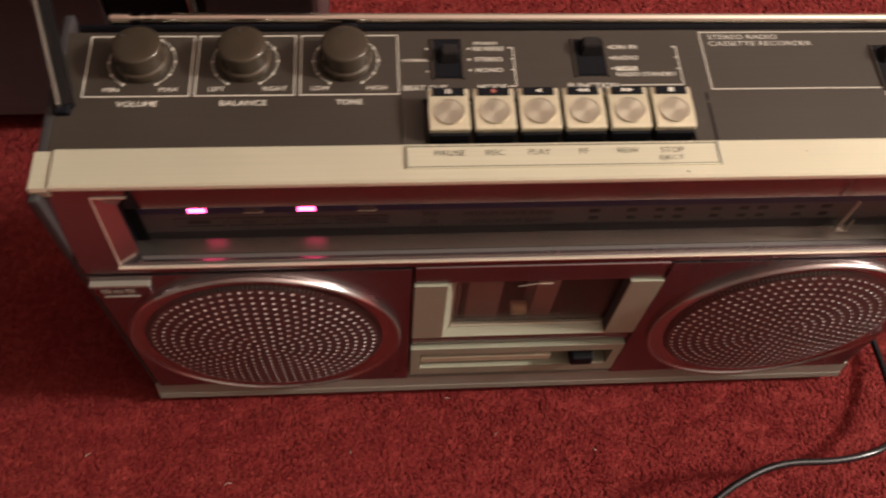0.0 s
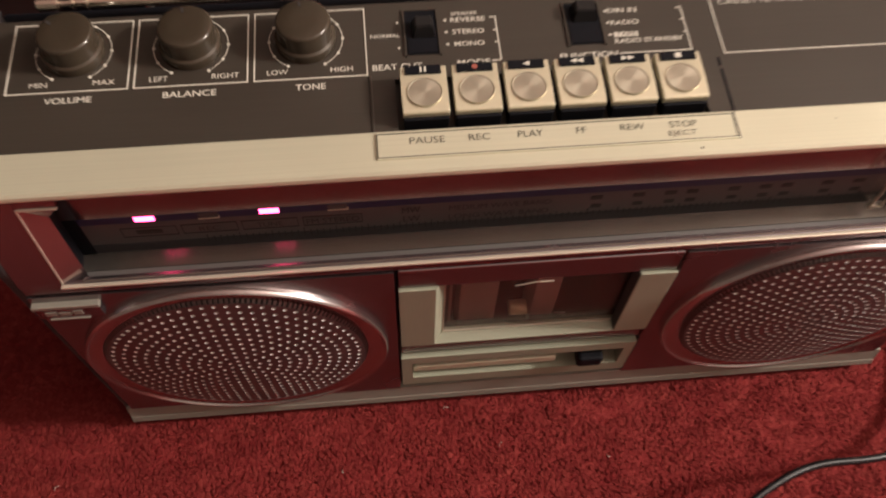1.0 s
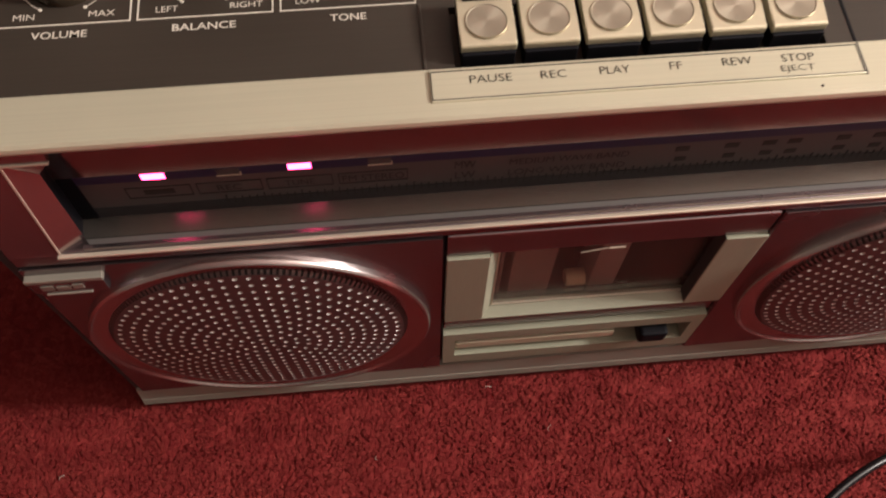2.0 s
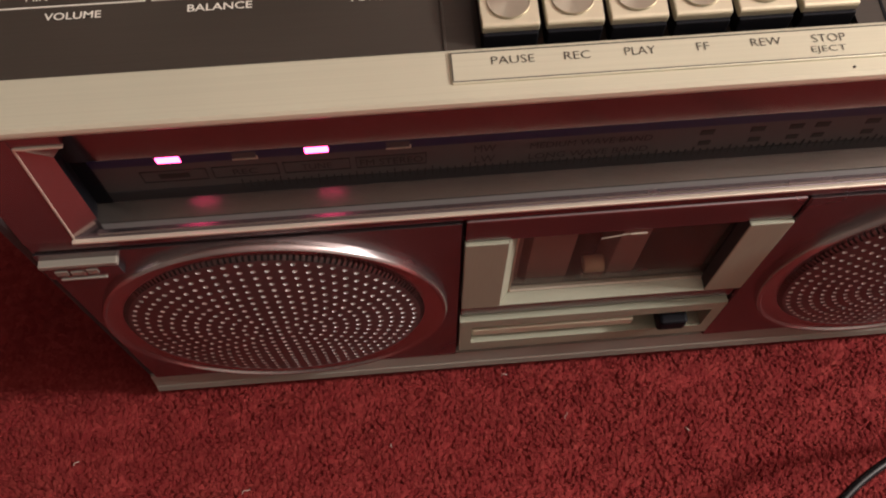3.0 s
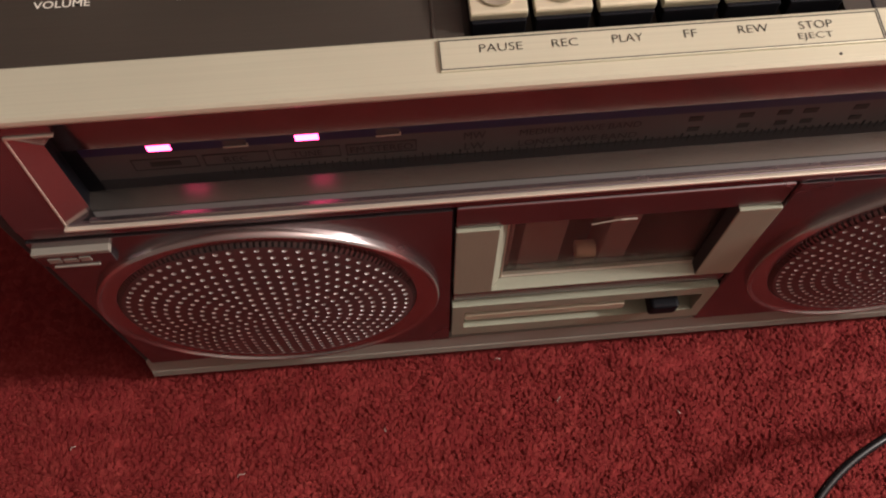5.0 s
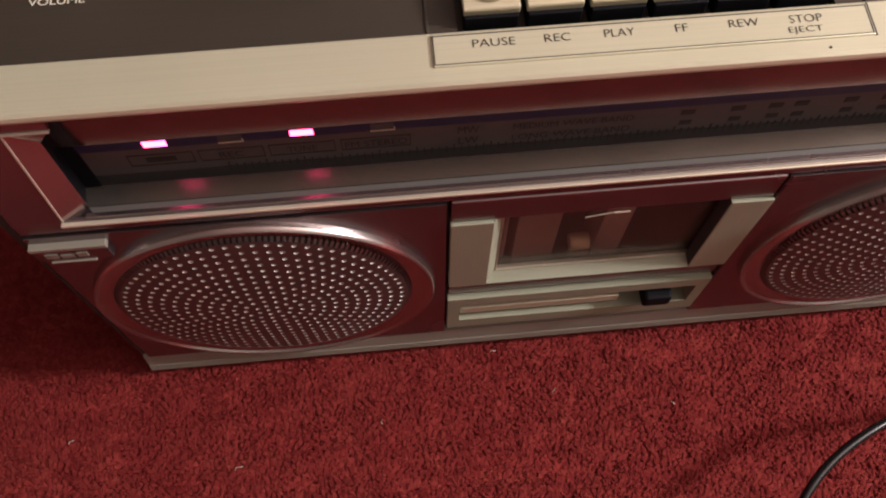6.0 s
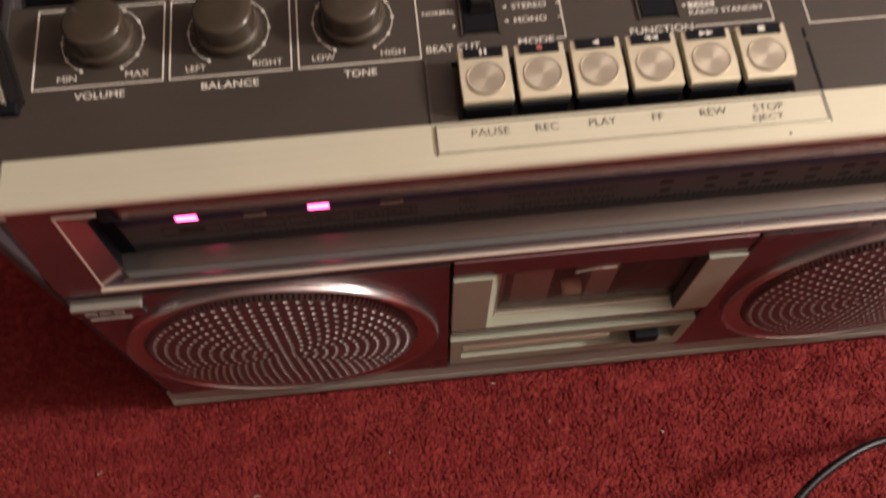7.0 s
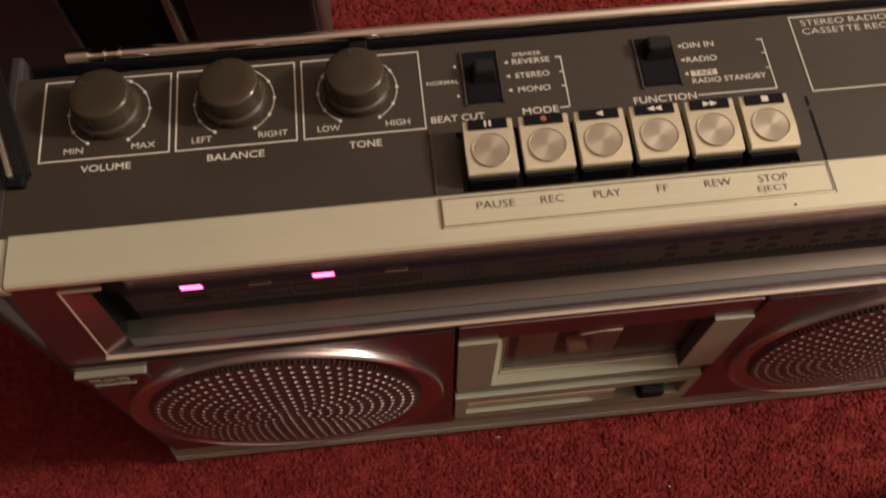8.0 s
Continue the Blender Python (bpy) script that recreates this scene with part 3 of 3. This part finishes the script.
part("stripe", boxes((0.0319, W - 0.0319, DY - 0.0002, DY, 0.1602, 0.1662)), DUSK, dial, "dark band under the scale")
for cx, lit in ((0.0558, 1), (0.0788, 0), (0.1009, 1), (0.1259, 0)):
    part("led", boxes((cx - 0.0036, cx + 0.0036, DY - 0.0005, DY, 0.1824, 0.1855), bevel=0.0001), LED if lit else LED_OFF, dial, "lit pink-red indicator" if lit else "unlit indicator")
for cx in (0.0788, 0.1259):
    part("led_rim", boxes((cx - 0.0038, cx + 0.0038, DY - 0.0009, DY - 0.0006, 0.1820, 0.1825), (cx + 0.0036, cx + 0.0040, DY - 0.0009, DY - 0.0006, 0.1820, 0.1838)), TRIM, dial, "pale rim of an unlit indicator")
for x0, x1 in ((0.0450, 0.0655), (0.0672, 0.0878), (0.0894, 0.1104), (0.1122, 0.1346)):
    part("box_outline", boxes((x0, x1, DY - 0.0002, DY, 0.1708, 0.1711), (x0, x1, DY - 0.0002, DY, 0.1771, 0.1774), (x0, x0 + 0.0003, DY - 0.0002, DY, 0.1711, 0.1771), (x1 - 0.0003, x1, DY - 0.0002, DY, 0.1711, 0.1771)), INK, dial)
for word, x0, x1, mid, tall in (("REC", 0.0735, 0.0812, 0.1741, 0.0032), ("TUNE", 0.0950, 0.1045, 0.1741, 0.0034), ("FM STEREO", 0.1135, 0.1334, 0.1741, 0.0036),
                                ("MW", 0.1497, 0.1566, 0.1776, 0.0042), ("LW", 0.1500, 0.1566, 0.1712, 0.0042), ("MEDIUM WAVE BAND", 0.1675, 0.2066, 0.1772, 0.0034), ("LONG WAVE BAND", 0.1675, 0.2064, 0.1708, 0.0034)):
    lettering(word, x0, x1, mid, tall, DY - 0.0003, INK, dial, True)
part("print_bar", boxes((0.0505, 0.0600, DY - 0.0002, DY, 0.1728, 0.1754)), INK, dial)
part("print_bar", boxes((0.1497, 0.1580, DY - 0.0002, DY, 0.1868, 0.1890)), INK, dial)
bm = bmesh.new()
for k in range(120):
    x = 0.075 + k * 0.00245
    box(bm, x, x + 0.0004, DY - 0.0003, DY, 0.1640, 0.1676 if k % 5 else 0.1688)
tagged(part("scale_print", bm, INK, dial), kind="stuff")
bm = bmesh.new()
for k in range(9):
    x = 0.222 + k * 0.0125 + (0.004 if k % 3 else 0)
    box(bm, x, x + 0.0045, DY - 0.0002, DY, 0.1762, 0.1788)
    box(bm, x + 0.001, x + 0.0048, DY - 0.0002, DY, 0.1700, 0.1724)
tagged(part("scale_print", bm, INK, dial), kind="stuff")
bm = bmesh.new()
box(bm, 0.3350, 0.3362, 0.0085, 0.0140, 0.1672, 0.1912, 0.0003)
box(bm, 0.3350, 0.3398, 0.0085, 0.0140, 0.1668, 0.1680, 0.0003)
part("pointer", bm, POINTER, tuner, "clear plastic tuning pointer")
part("pointer_edge", boxes((0.3347, 0.3350, 0.0080, 0.0090, 0.1668, 0.1912), (0.3346, 0.3366, 0.0078, 0.0092, 0.1664, 0.1688), (0.3366, 0.3400, 0.0080, 0.0086, 0.1666, 0.1672), (0.3392, 0.3394, 0.0080, 0.0086, 0.1672, 0.1760)), TRIM, tuner, "bright edge of the pointer")

# ---- top ----
WX0, WX1, WY0, WY1 = 0.1500, 0.2604, 0.0255, 0.0482
panel = part("top_panel", holed((0.0042, W - 0.0042, 0.0205, 0.0845), (WX0, WX1, WY0, WY1), TOP - 0.004, TOP), PANEL, radio, "brown-grey brushed control panel")
part("key_well", boxes((WX0, WX1, WY0, WY1, TOP - 0.0045, TOP - 0.0030)), PANEL, panel)
part("groove", boxes((0.2686, 0.2694, 0.0218, 0.0445, TOP - 0.0002, TOP + 0.0002), (0.2686, 0.2694, 0.0462, 0.0500, TOP - 0.0002, TOP + 0.0002)), BLACK, panel)
part("rib", boxes((0.1409, 0.1418, 0.0218, 0.0500, TOP - 0.001, TOP + 0.0005), bevel=0.0002), PANEL, panel)
part("back_channel", boxes((0.004, W - 0.004, 0.0846, BACK - 0.0002, TOP - 0.0105, TOP - 0.0085)), BLACK, radio, "black channel for the aerial")
strip = part("top_strip", run([(0.0052, 0.2160), (0.0055, 0.2172), (0.0065, STRIP), (0.0222, STRIP), (0.0229, STRIP - 0.0006), (0.0229, TOP - 0.003), (0.0070, TOP - 0.0012), (0.0052, 0.2154)], 0.0088, W - 0.0088), CHAMPAGNE, radio, "brushed champagne aluminium strip along the front edge")
for x0, x1 in ((0.0012, 0.0080), (W - 0.0080, W - 0.0012)):
    part("strip_cap", run([(0.0050, 0.2152), (0.0056, STRIP - 0.001), (0.0222, STRIP - 0.001), (0.0228, TOP - 0.003), (0.0060, TOP - 0.003)], x0, x1), CHAMPAGNE, radio)
PX0, PX1, PY0, PY1 = 0.1418, 0.2658, 0.0109, 0.0210
part("label_plate", boxes((PX0, PX1, PY0, PY1 + 0.0006, STRIP - 0.0004, STRIP + 0.0007), bevel=0.0004), CHAMPAGNE, strip, "raised champagne label plate")
part("plate_line", outline(PX0 + 0.0004, PX1 - 0.0004, PY0 + 0.0004, PY1, STRIP + 0.0007, 0.00026, 0.00012), INK, strip)
part("plate_end", boxes((PX1, PX1 + 0.0006, PY0, PY1 + 0.001, STRIP - 0.0004, STRIP + 0.0003)), INK, strip)
for word, x0, x1, mid in (("PAUSE", 0.1532, 0.1651, 0.0180), ("REC", 0.1733, 0.1805, 0.0180), ("PLAY", 0.1901, 0.1986, 0.0181), ("FF", 0.2102, 0.2137, 0.0181), ("REW", 0.2254, 0.2338, 0.0182), ("STOP", 0.2426, 0.2520, 0.0182), ("EJECT", 0.2416, 0.2514, 0.0143)):
    lettering(word, x0, x1, mid - 0.0004, 0.0026, STRIP + 0.00085, INK, strip, heavy=-0.012)
part("nick", capped([(0.0005, STRIP - 0.0002), (0.0004, STRIP + 0.0002)], 8, at=(0.2522, 0.0080, 0)), SIDE, strip, "small dark nick")
part("nick", capped([(0.0003, STRIP - 0.0002), (0.0002, STRIP + 0.0001)], 8, at=(0.3020, 0.0168, 0)), SIDE, strip, "small dark nick")


# knobs with their scales
def knob(cx, turn, words, title, x0, x1, notch=True):
    cy, r = 0.0685, 0.0134
    grp = empty("control", radio)
    part("outline", outline(x0, x1, 0.0505, 0.0823, TOP, 0.0004), PRINT, grp, "cream printed box")
    bm = bmesh.new()
    n, a0, a1 = 60, radians(241), radians(-60)
    prev = None
    for k in range(n + 1):
        a = a0 + (a1 - a0) * k / n
        q = [bm.verts.new((cx + (r + d) * math.cos(a), cy + (r + d) * math.sin(a), TOP + 0.0002)) for d in (-0.00014, 0.00014)]
        if prev:
            bm.faces.new((prev[0], prev[1], q[1], q[0]))
        prev = q
    for k in range(11):
        a = a0 + (a1 - a0) * k / 10
        capped([(0.00060, TOP - 0.0001), (0.00054, TOP + 0.0003)], 10, at=(cx + r * math.cos(a), cy + r * math.sin(a), 0), bm=bm)
    part("scale", bm, PRINT, grp, "cream printed arc with dots")
    k = empty("knob", grp)
    skirt = [(0.0112, TOP), (0.0113, TOP + 0.0026), (0.0110, TOP + 0.0034), (0.0101, TOP + 0.0040), (0.0100, TOP + 0.0046), (0.0099, TOP + 0.0100), (0.00975, TOP + 0.0106), (0.0094, TOP + 0.0110), (0.0089, TOP + 0.01125), (0.0040, TOP + 0.0113)]
    ob = part("cap", capped(skirt, 56, at=(cx, cy, 0)), KNOB, k, "brown-grey turned plastic knob", smooth=True)
    d = Matrix.Translation((cx, cy, TOP + 0.01135)) @ Matrix.Rotation(radians(turn), 4, "Z")
    bm = bmesh.new()
    bmesh.ops.create_cube(bm, size=1.0, matrix=d @ Matrix.Translation((0, 0.0072, -0.0001)) @ Matrix.Diagonal((0.0009, 0.0022, 0.0005, 1)))
    part("mark", bm, SIDE, k, "dark pointer mark")
    for word, a, b in words:
        lettering(word, a, b, 0.0541, 0.0022, TOP + 0.00025, PRINT, grp)
    lettering(title[0], title[1], title[2], 0.0469, 0.0026, TOP + 0.00025, PRINT, grp, heavy=0.008)


knob(0.0355, 52, (("MIN", 0.0215, 0.0277), ("MAX", 0.0435, 0.0512)), ("VOLUME", 0.0274, 0.0436), 0.0134, 0.0559)
knob(0.0772, 8, (("LEFT", 0.0632, 0.0697), ("RIGHT", 0.0851, 0.0948)), ("BALANCE", 0.0683, 0.0869), 0.0577, 0.0979)
knob(0.1187, 8, (("LOW", 0.1046, 0.1121), ("HIGH", 0.1273, 0.1353)), ("TONE", 0.1147, 0.1254), 0.0999, 0.1406)


# slide switches
def switch(x0, x1, y0, y1, knob_y, name="switch"):
    s = empty(name, radio)
    part("slot", boxes((x0, x1, y0, y1, TOP - 0.0002, TOP + 0.0004)), BLACK, s, "black switch slot")
    part("frame", boxes((x0 - 0.0007, x0, y0 - 0.0007, y1 + 0.0007, TOP - 0.0002, TOP + 0.0008), (x1, x1 + 0.0007, y0 - 0.0007, y1 + 0.0007, TOP - 0.0002, TOP + 0.0008), (x0, x1, y1, y1 + 0.0007, TOP - 0.0002, TOP + 0.0008)), PANEL, s)
    part("floor_step", boxes((x0 + 0.0006, x1 - 0.0006, y0 + 0.0006, knob_y - 0.0046, TOP + 0.0003, TOP + 0.0007)), BLACK, s)
    bm = bmesh.new()
    foot = [bm.verts.new((x, y, TOP)) for x, y in ((x0 + 0.0022, knob_y - 0.0044), (x1 - 0.0010, knob_y - 0.0044), (x1 - 0.0010, knob_y + 0.0040), (x0 + 0.0022, knob_y + 0.0040))]
    head = [bm.verts.new((x, y, TOP + 0.0050)) for x, y in ((x0 + 0.0036, knob_y - 0.0026), (x1 - 0.0020, knob_y - 0.0026), (x1 - 0.0020, knob_y + 0.0026), (x0 + 0.0036, knob_y + 0.0026))]
    for k in range(4):
        bm.faces.new((foot[k], foot[(k + 1) % 4], head[(k + 1) % 4], head[k]))
    bm.faces.new(foot[::-1])
    bm.faces.new(head)
    bmesh.ops.bevel(bm, geom=bm.edges[:], offset=0.0004, segments=2, affect="EDGES")
    part("lever", bm, LEVER, s, "raised black slide lever")
    return s


mode = switch(0.1553, 0.1672, 0.0588, 0.0795, 0.0705)
func = switch(0.2156, 0.2284, 0.0594, 0.0790, 0.0740)
band = switch(0.3475, 0.3590, 0.0513, 0.0745, 0.0690)
Z = TOP + 0.00025


def mark(x, y, parent):
    """A small printed arrowhead that points at the slot."""
    bm = bmesh.new()
    bm.faces.new([bm.verts.new(p) for p in ((x, y, Z), (x + 0.0014, y + 0.0007, Z), (x + 0.0014, y - 0.0007, Z))])
    part("arrow", bm, PRINT, parent)


for word, a, b, y, h, s in (("SPEAKER", 0.1728, 0.1829, 0.0774, 0.0015, mode), ("REVERSE", 0.1724, 0.1854, 0.0744, 0.0022, mode), ("STEREO", 0.1727, 0.1845, 0.0686, 0.0022, mode), ("MONO", 0.1729, 0.1840, 0.0628, 0.0022, mode),
                            ("NORMAL", 0.1423, 0.1533, 0.0683, 0.0016, mode), ("BEAT CUT", 0.1424, 0.1604, 0.0537, 0.0026, mode), ("MODE", 0.1732, 0.1853, 0.0539, 0.0026, mode),
                            ("DIN IN", 0.2321, 0.2431, 0.0749, 0.0022, func), ("RADIO", 0.2323, 0.2429, 0.0689, 0.0022, func), ("RADIO STANDBY", 0.2324, 0.2580, 0.0600, 0.0021, func), ("FUNCTION", 0.2110, 0.2324, 0.0542, 0.0026, func),
                            ("STEREO RADIO", 0.2756, 0.3065, 0.0802, 0.0024, panel), ("CASSETTE RECORDER", 0.2752, 0.3212, 0.0765, 0.0024, panel), ("BAND", 0.3467, 0.3576, 0.0482, 0.0026, band), ("FM", 0.3640, 0.3680, 0.0736, 0.0020, band), ("SW", 0.3640, 0.3680, 0.0690, 0.0020, band)):
    lettering(word, a, b, y, h, Z, PRINT, s, heavy=-0.008 if s is panel else 0.006)
for y in (0.0744, 0.0686, 0.0628):
    mark(0.1695, y, mode)
for y in (0.0749, 0.0690, 0.0632):
    mark(0.2302, y, func)
for y in (0.0736, 0.0690, 0.0645, 0.0600):
    mark(0.3615, y, band)
part("tape_tab", boxes((0.2326, 0.2416, 0.0621, 0.0643, TOP - 0.0001, TOP + 0.0002)), PRINT, func, "cream block with reversed lettering")
lettering("TAPE", 0.2334, 0.2408, 0.0632, 0.0017, Z + 0.0001, PANEL, func)
part("bracket", boxes((0.1891, 0.1895, 0.0545, 0.0752, Z - 0.0003, Z), (0.1872, 0.1891, 0.0748, 0.0752, Z - 0.0003, Z), (0.1860, 0.1891, 0.0541, 0.0545, Z - 0.0003, Z), (0.1879, 0.1891, 0.0686, 0.0690, Z - 0.0003, Z), (0.1879, 0.1891, 0.0628, 0.0632, Z - 0.0003, Z)), PRINT, mode)
part("bracket", boxes((0.2600, 0.2604, 0.0545, 0.0752, Z - 0.0003, Z), (0.2584, 0.2600, 0.0748, 0.0752, Z - 0.0003, Z), (0.2332, 0.2604, 0.0541, 0.0545, Z - 0.0003, Z), (0.2588, 0.2600, 0.0690, 0.0694, Z - 0.0003, Z), (0.2588, 0.2600, 0.0628, 0.0632, Z - 0.0003, Z)), PRINT, func)
for y in (0.0745, 0.0624):
    part("dot", capped([(0.0005, TOP - 0.0001), (0.0004, Z)], 10, at=(0.1525, y, 0)), PRINT, mode)
part("title_outline", boxes((0.2718, 0.3850, 0.0828, 0.0832, Z - 0.0003, Z), (0.2718, 0.2722, 0.0516, 0.0828, Z - 0.0003, Z), (0.2722, 0.3462, 0.0516, 0.0520, Z - 0.0003, Z)), PRINT, panel, "cream printed box")


# piano keys
def key(i):
    x0 = 0.1517 + 0.01818 * i
    x1, cx = x0 + 0.0162, x0 + 0.0081
    k = empty("key", radio)
    part("stem", boxes((x0 + 0.0003, x1 - 0.0003, 0.0268, 0.0470, TOP - 0.003, 0.2176), bevel=0.0004), BLACK, k, "black key body")
    bm = run([(0.0280, 0.2172), (0.0278, 0.2198), (0.0284, 0.2204), (0.0352, 0.2211), (0.0472, 0.2212), (0.0474, 0.2172)], x0, x1)
    bmesh.ops.bevel(bm, geom=bm.edges[:], offset=0.0003, segments=1, affect="EDGES")
    cap = part("cap", bm, KEY, k, "champagne key cap")
    cy, z = 0.0359, 0.2212
    bm, rings = turned([(0.0062, z - 0.0004), (0.0061, z + 0.0003), (0.0059, z + 0.0003), (0.0057, z + 0.00005), (0.0030, z + 0.00003), (0.0003, z)], 40, at=(cx, cy, 0))
    bm.faces.new(rings[-1])
    part("dish", bm, DISH, cap, "turned metal finger dish", smooth=True)
    part("label_band", boxes((x0 + 0.0018, x1 - 0.0018, 0.0435, 0.0470, 0.2205, 0.2219)), BLACK, cap, "black label band")
    h, y = 0.2221, 0.0452
    bm = bmesh.new()

    def tri(x, s):
        bm.faces.new([bm.verts.new(p) for p in ((x, y, h), (x - s * 0.0024, y + 0.0010, h), (x - s * 0.0024, y - 0.0010, h))])

    if i == 0:
        box(bm, cx - 0.0011, cx - 0.0004, y - 0.0011, y + 0.0011, h - 0.0003, h)
        box(bm, cx + 0.0004, cx + 0.0011, y - 0.0011, y + 0.0011, h - 0.0003, h)
    elif i == 1:
        capped([(0.0010, h - 0.0003), (0.0010, h)], 14, at=(cx, y, 0), bm=bm)
    elif i == 2:
        tri(cx - 0.0012, -1)
    elif i == 3:
        tri(cx - 0.0025, -1), tri(cx - 0.0001, -1)
    elif i == 4:
        tri(cx + 0.0001, 1), tri(cx + 0.0025, 1)
    else:
        box(bm, cx - 0.0011, cx + 0.0011, y - 0.0010, y + 0.0010, h - 0.0003, h)
    part("symbol", bm, REDINK if i == 1 else PRINT, cap)


for i in range(6):
    key(i)

# aerial
aerial = empty("aerial", radio)
AY, AZ = 0.0908, 0.2155


def rod(name, x0, x1, r, mat=AERIAL, label=""):
    def y(x):
        return AY - 0.006 * (x - 0.02)
    bm = bmesh.new()
    rings = []
    for x in (x0, x1):
        rings.append([bm.verts.new((x, y(x) + r * math.cos(a), AZ + r * math.sin(a))) for a in np.linspace(0, 2 * math.pi, 20, endpoint=False)])
    for k in range(20):
        bm.faces.new((rings[0][k], rings[0][(k + 1) % 20], rings[1][(k + 1) % 20], rings[1][k]))
    bm.faces.new(rings[0][::-1])
    bm.faces.new(rings[1])
    bmesh.ops.bevel(bm, geom=[e for f in bm.faces if len(f.verts) > 4 for e in f.edges], offset=r * 0.25, segments=2, affect="EDGES")
    part(name, bm, mat, aerial, label, smooth=True)


rod("tip", 0.0205, 0.0290, 0.0028, label="rounded aerial tip")
rod("section", 0.0290, 0.0335, 0.0015)
rod("collar", 0.0333, 0.0341, 0.0027)
rod("section", 0.0341, 0.0385, 0.0019)
rod("collar", 0.0385, 0.0394, 0.0028)
rod("section", 0.0394, 0.366, 0.0023)
rod("collar", 0.364, 0.368, 0.0032)
rod("hinge", 0.371, 0.385, 0.0040)
rod("section", 0.366, 0.372, 0.0022)
part("clip", boxes((0.1168, 0.1232, 0.0842, 0.0958, TOP - 0.009, TOP - 0.002), (0.1168, 0.1232, 0.0842, 0.0866, TOP - 0.009, TOP + 0.0035), bevel=0.0006), BLACK, aerial, "black aerial clip")

# folded carrying handle
handle = empty("handle", radio)


def bar(p, q, w, h):
    p, q = Vector(p), Vector(q)
    d = (q - p).normalized()
    s = d.cross(Vector((0, 0, 1))).normalized()
    u = s.cross(d)
    bm = bmesh.new()
    vs = [[bm.verts.new(c + s * a * w / 2 + u * b * h / 2) for a, b in ((-1, -1), (1, -1), (1, 1), (-1, 1))] for c in (p, q)]
    for k in range(4):
        bm.faces.new((vs[0][k], vs[0][(k + 1) % 4], vs[1][(k + 1) % 4], vs[1][k]))
    bm.faces.new(vs[0][::-1])
    bm.faces.new(vs[1])
    bmesh.ops.bevel(bm, geom=bm.edges[:], offset=min(w, h) * 0.2, segments=2, affect="EDGES")
    return bm


for sgn, ox in ((1, 0.0), (-1, W)):
    a, b = Vector((ox + sgn * 0.0072, 0.0445, 0.2170)), Vector((ox - sgn * 0.0300, 0.1640, 0.2290))
    part("arm", bar(a + Vector((sgn * 0.0028, 0, -0.0030)), b + Vector((sgn * 0.0028, 0, -0.0030)), 0.0048, 0.0050), LEVER, handle, "dark grey handle arm")
    part("chrome_edge", bar(a - Vector((sgn * 0.0006, 0, 0.0006)), b - Vector((sgn * 0.0006, 0, 0.0006)), 0.0016, 0.0030), CHROME, handle, "chrome edge strip")
    part("pivot", boxes((min(ox + sgn * 0.0045, ox + sgn * 0.0105), max(ox + sgn * 0.0045, ox + sgn * 0.0105), 0.0415, 0.0475, TOP - 0.002, TOP + 0.0025), bevel=0.0008), BLACK, handle)
part("grip", bar((-0.0300, 0.1640, 0.2290), (W + 0.0300, 0.1640, 0.2290), 0.0180, 0.0120), BLACK, handle, "black handle grip")

# ---- mains lead ----
cu = bpy.data.curves.new("mains_lead", "CURVE")
cu.dimensions, cu.bevel_depth, cu.bevel_resolution, cu.resolution_u = "3D", 0.0021, 4, 8
LEAD = [(0.392, 0.112, 0.020), (0.415, 0.105, 0.004), (0.436, 0.070, -0.003), (0.4397, 0.0212, 0.000), (0.4385, -0.001, 0.004), (0.4358, -0.0246, 0.010), (0.4300, -0.0400, 0.015), (0.4200, -0.0505, 0.019),
        (0.4050, -0.0562, 0.023), (0.3880, -0.0595, 0.025), (0.3724, -0.0608, 0.027), (0.3575, -0.0605, 0.029), (0.3411, -0.0630, 0.031), (0.3265, -0.0688, 0.033), (0.3100, -0.0770, 0.034), (0.2930, -0.0900, 0.034), (0.280, -0.108, 0.032), (0.272, -0.140, 0.022), (0.275, -0.200, 0.0), (0.300, -0.320, -0.004)]
sp = cu.splines.new("NURBS")
sp.points.add(len(LEAD) - 1)
for q, c in zip(sp.points, LEAD):
    q.co = (*c, 1)
sp.use_endpoint_u, sp.order_u = True, 4
cu.materials.append(CORD)
tagged(new("mains_lead", cu), "glossy black mains lead looping over the carpet", "cable")

# ---- lint on the carpet ----
for x, y, turn, size in ((0.1689, -0.0060, 20, 0.0030), (0.1966, -0.0289, 75, 0.0034), (-0.0381, -0.0323, 50, 0.0028), (0.1112, -0.0362, 110, 0.0022), (0.0420, -0.0520, 35, 0.0040), (0.2540, -0.0400, 150, 0.0024)):
    bm = bmesh.new()
    pts = [Vector((size * (k / 4 - 0.5), size * 0.18 * math.sin(k * 1.3), 0.0006 * math.sin(k * 0.8))) for k in range(5)]
    loops = [[bm.verts.new(p + Vector((0, 0.00022 * math.cos(a), 0.00022 * math.sin(a)))) for a in (0, 2.1, 4.2)] for p in pts]
    for u, v in zip(loops, loops[1:]):
        for k in range(3):
            bm.faces.new((u[k], u[(k + 1) % 3], v[(k + 1) % 3], v[k]))
    ob = new("lint", mesh_of(bm, "lint", LINT))
    ob.matrix_world = pose(x, y, FLOOR + 0.0110, 0, 0, turn)
    tagged(ob, "tiny pale lint fibre lying on the red carpet", "lint", "lint on the carpet")
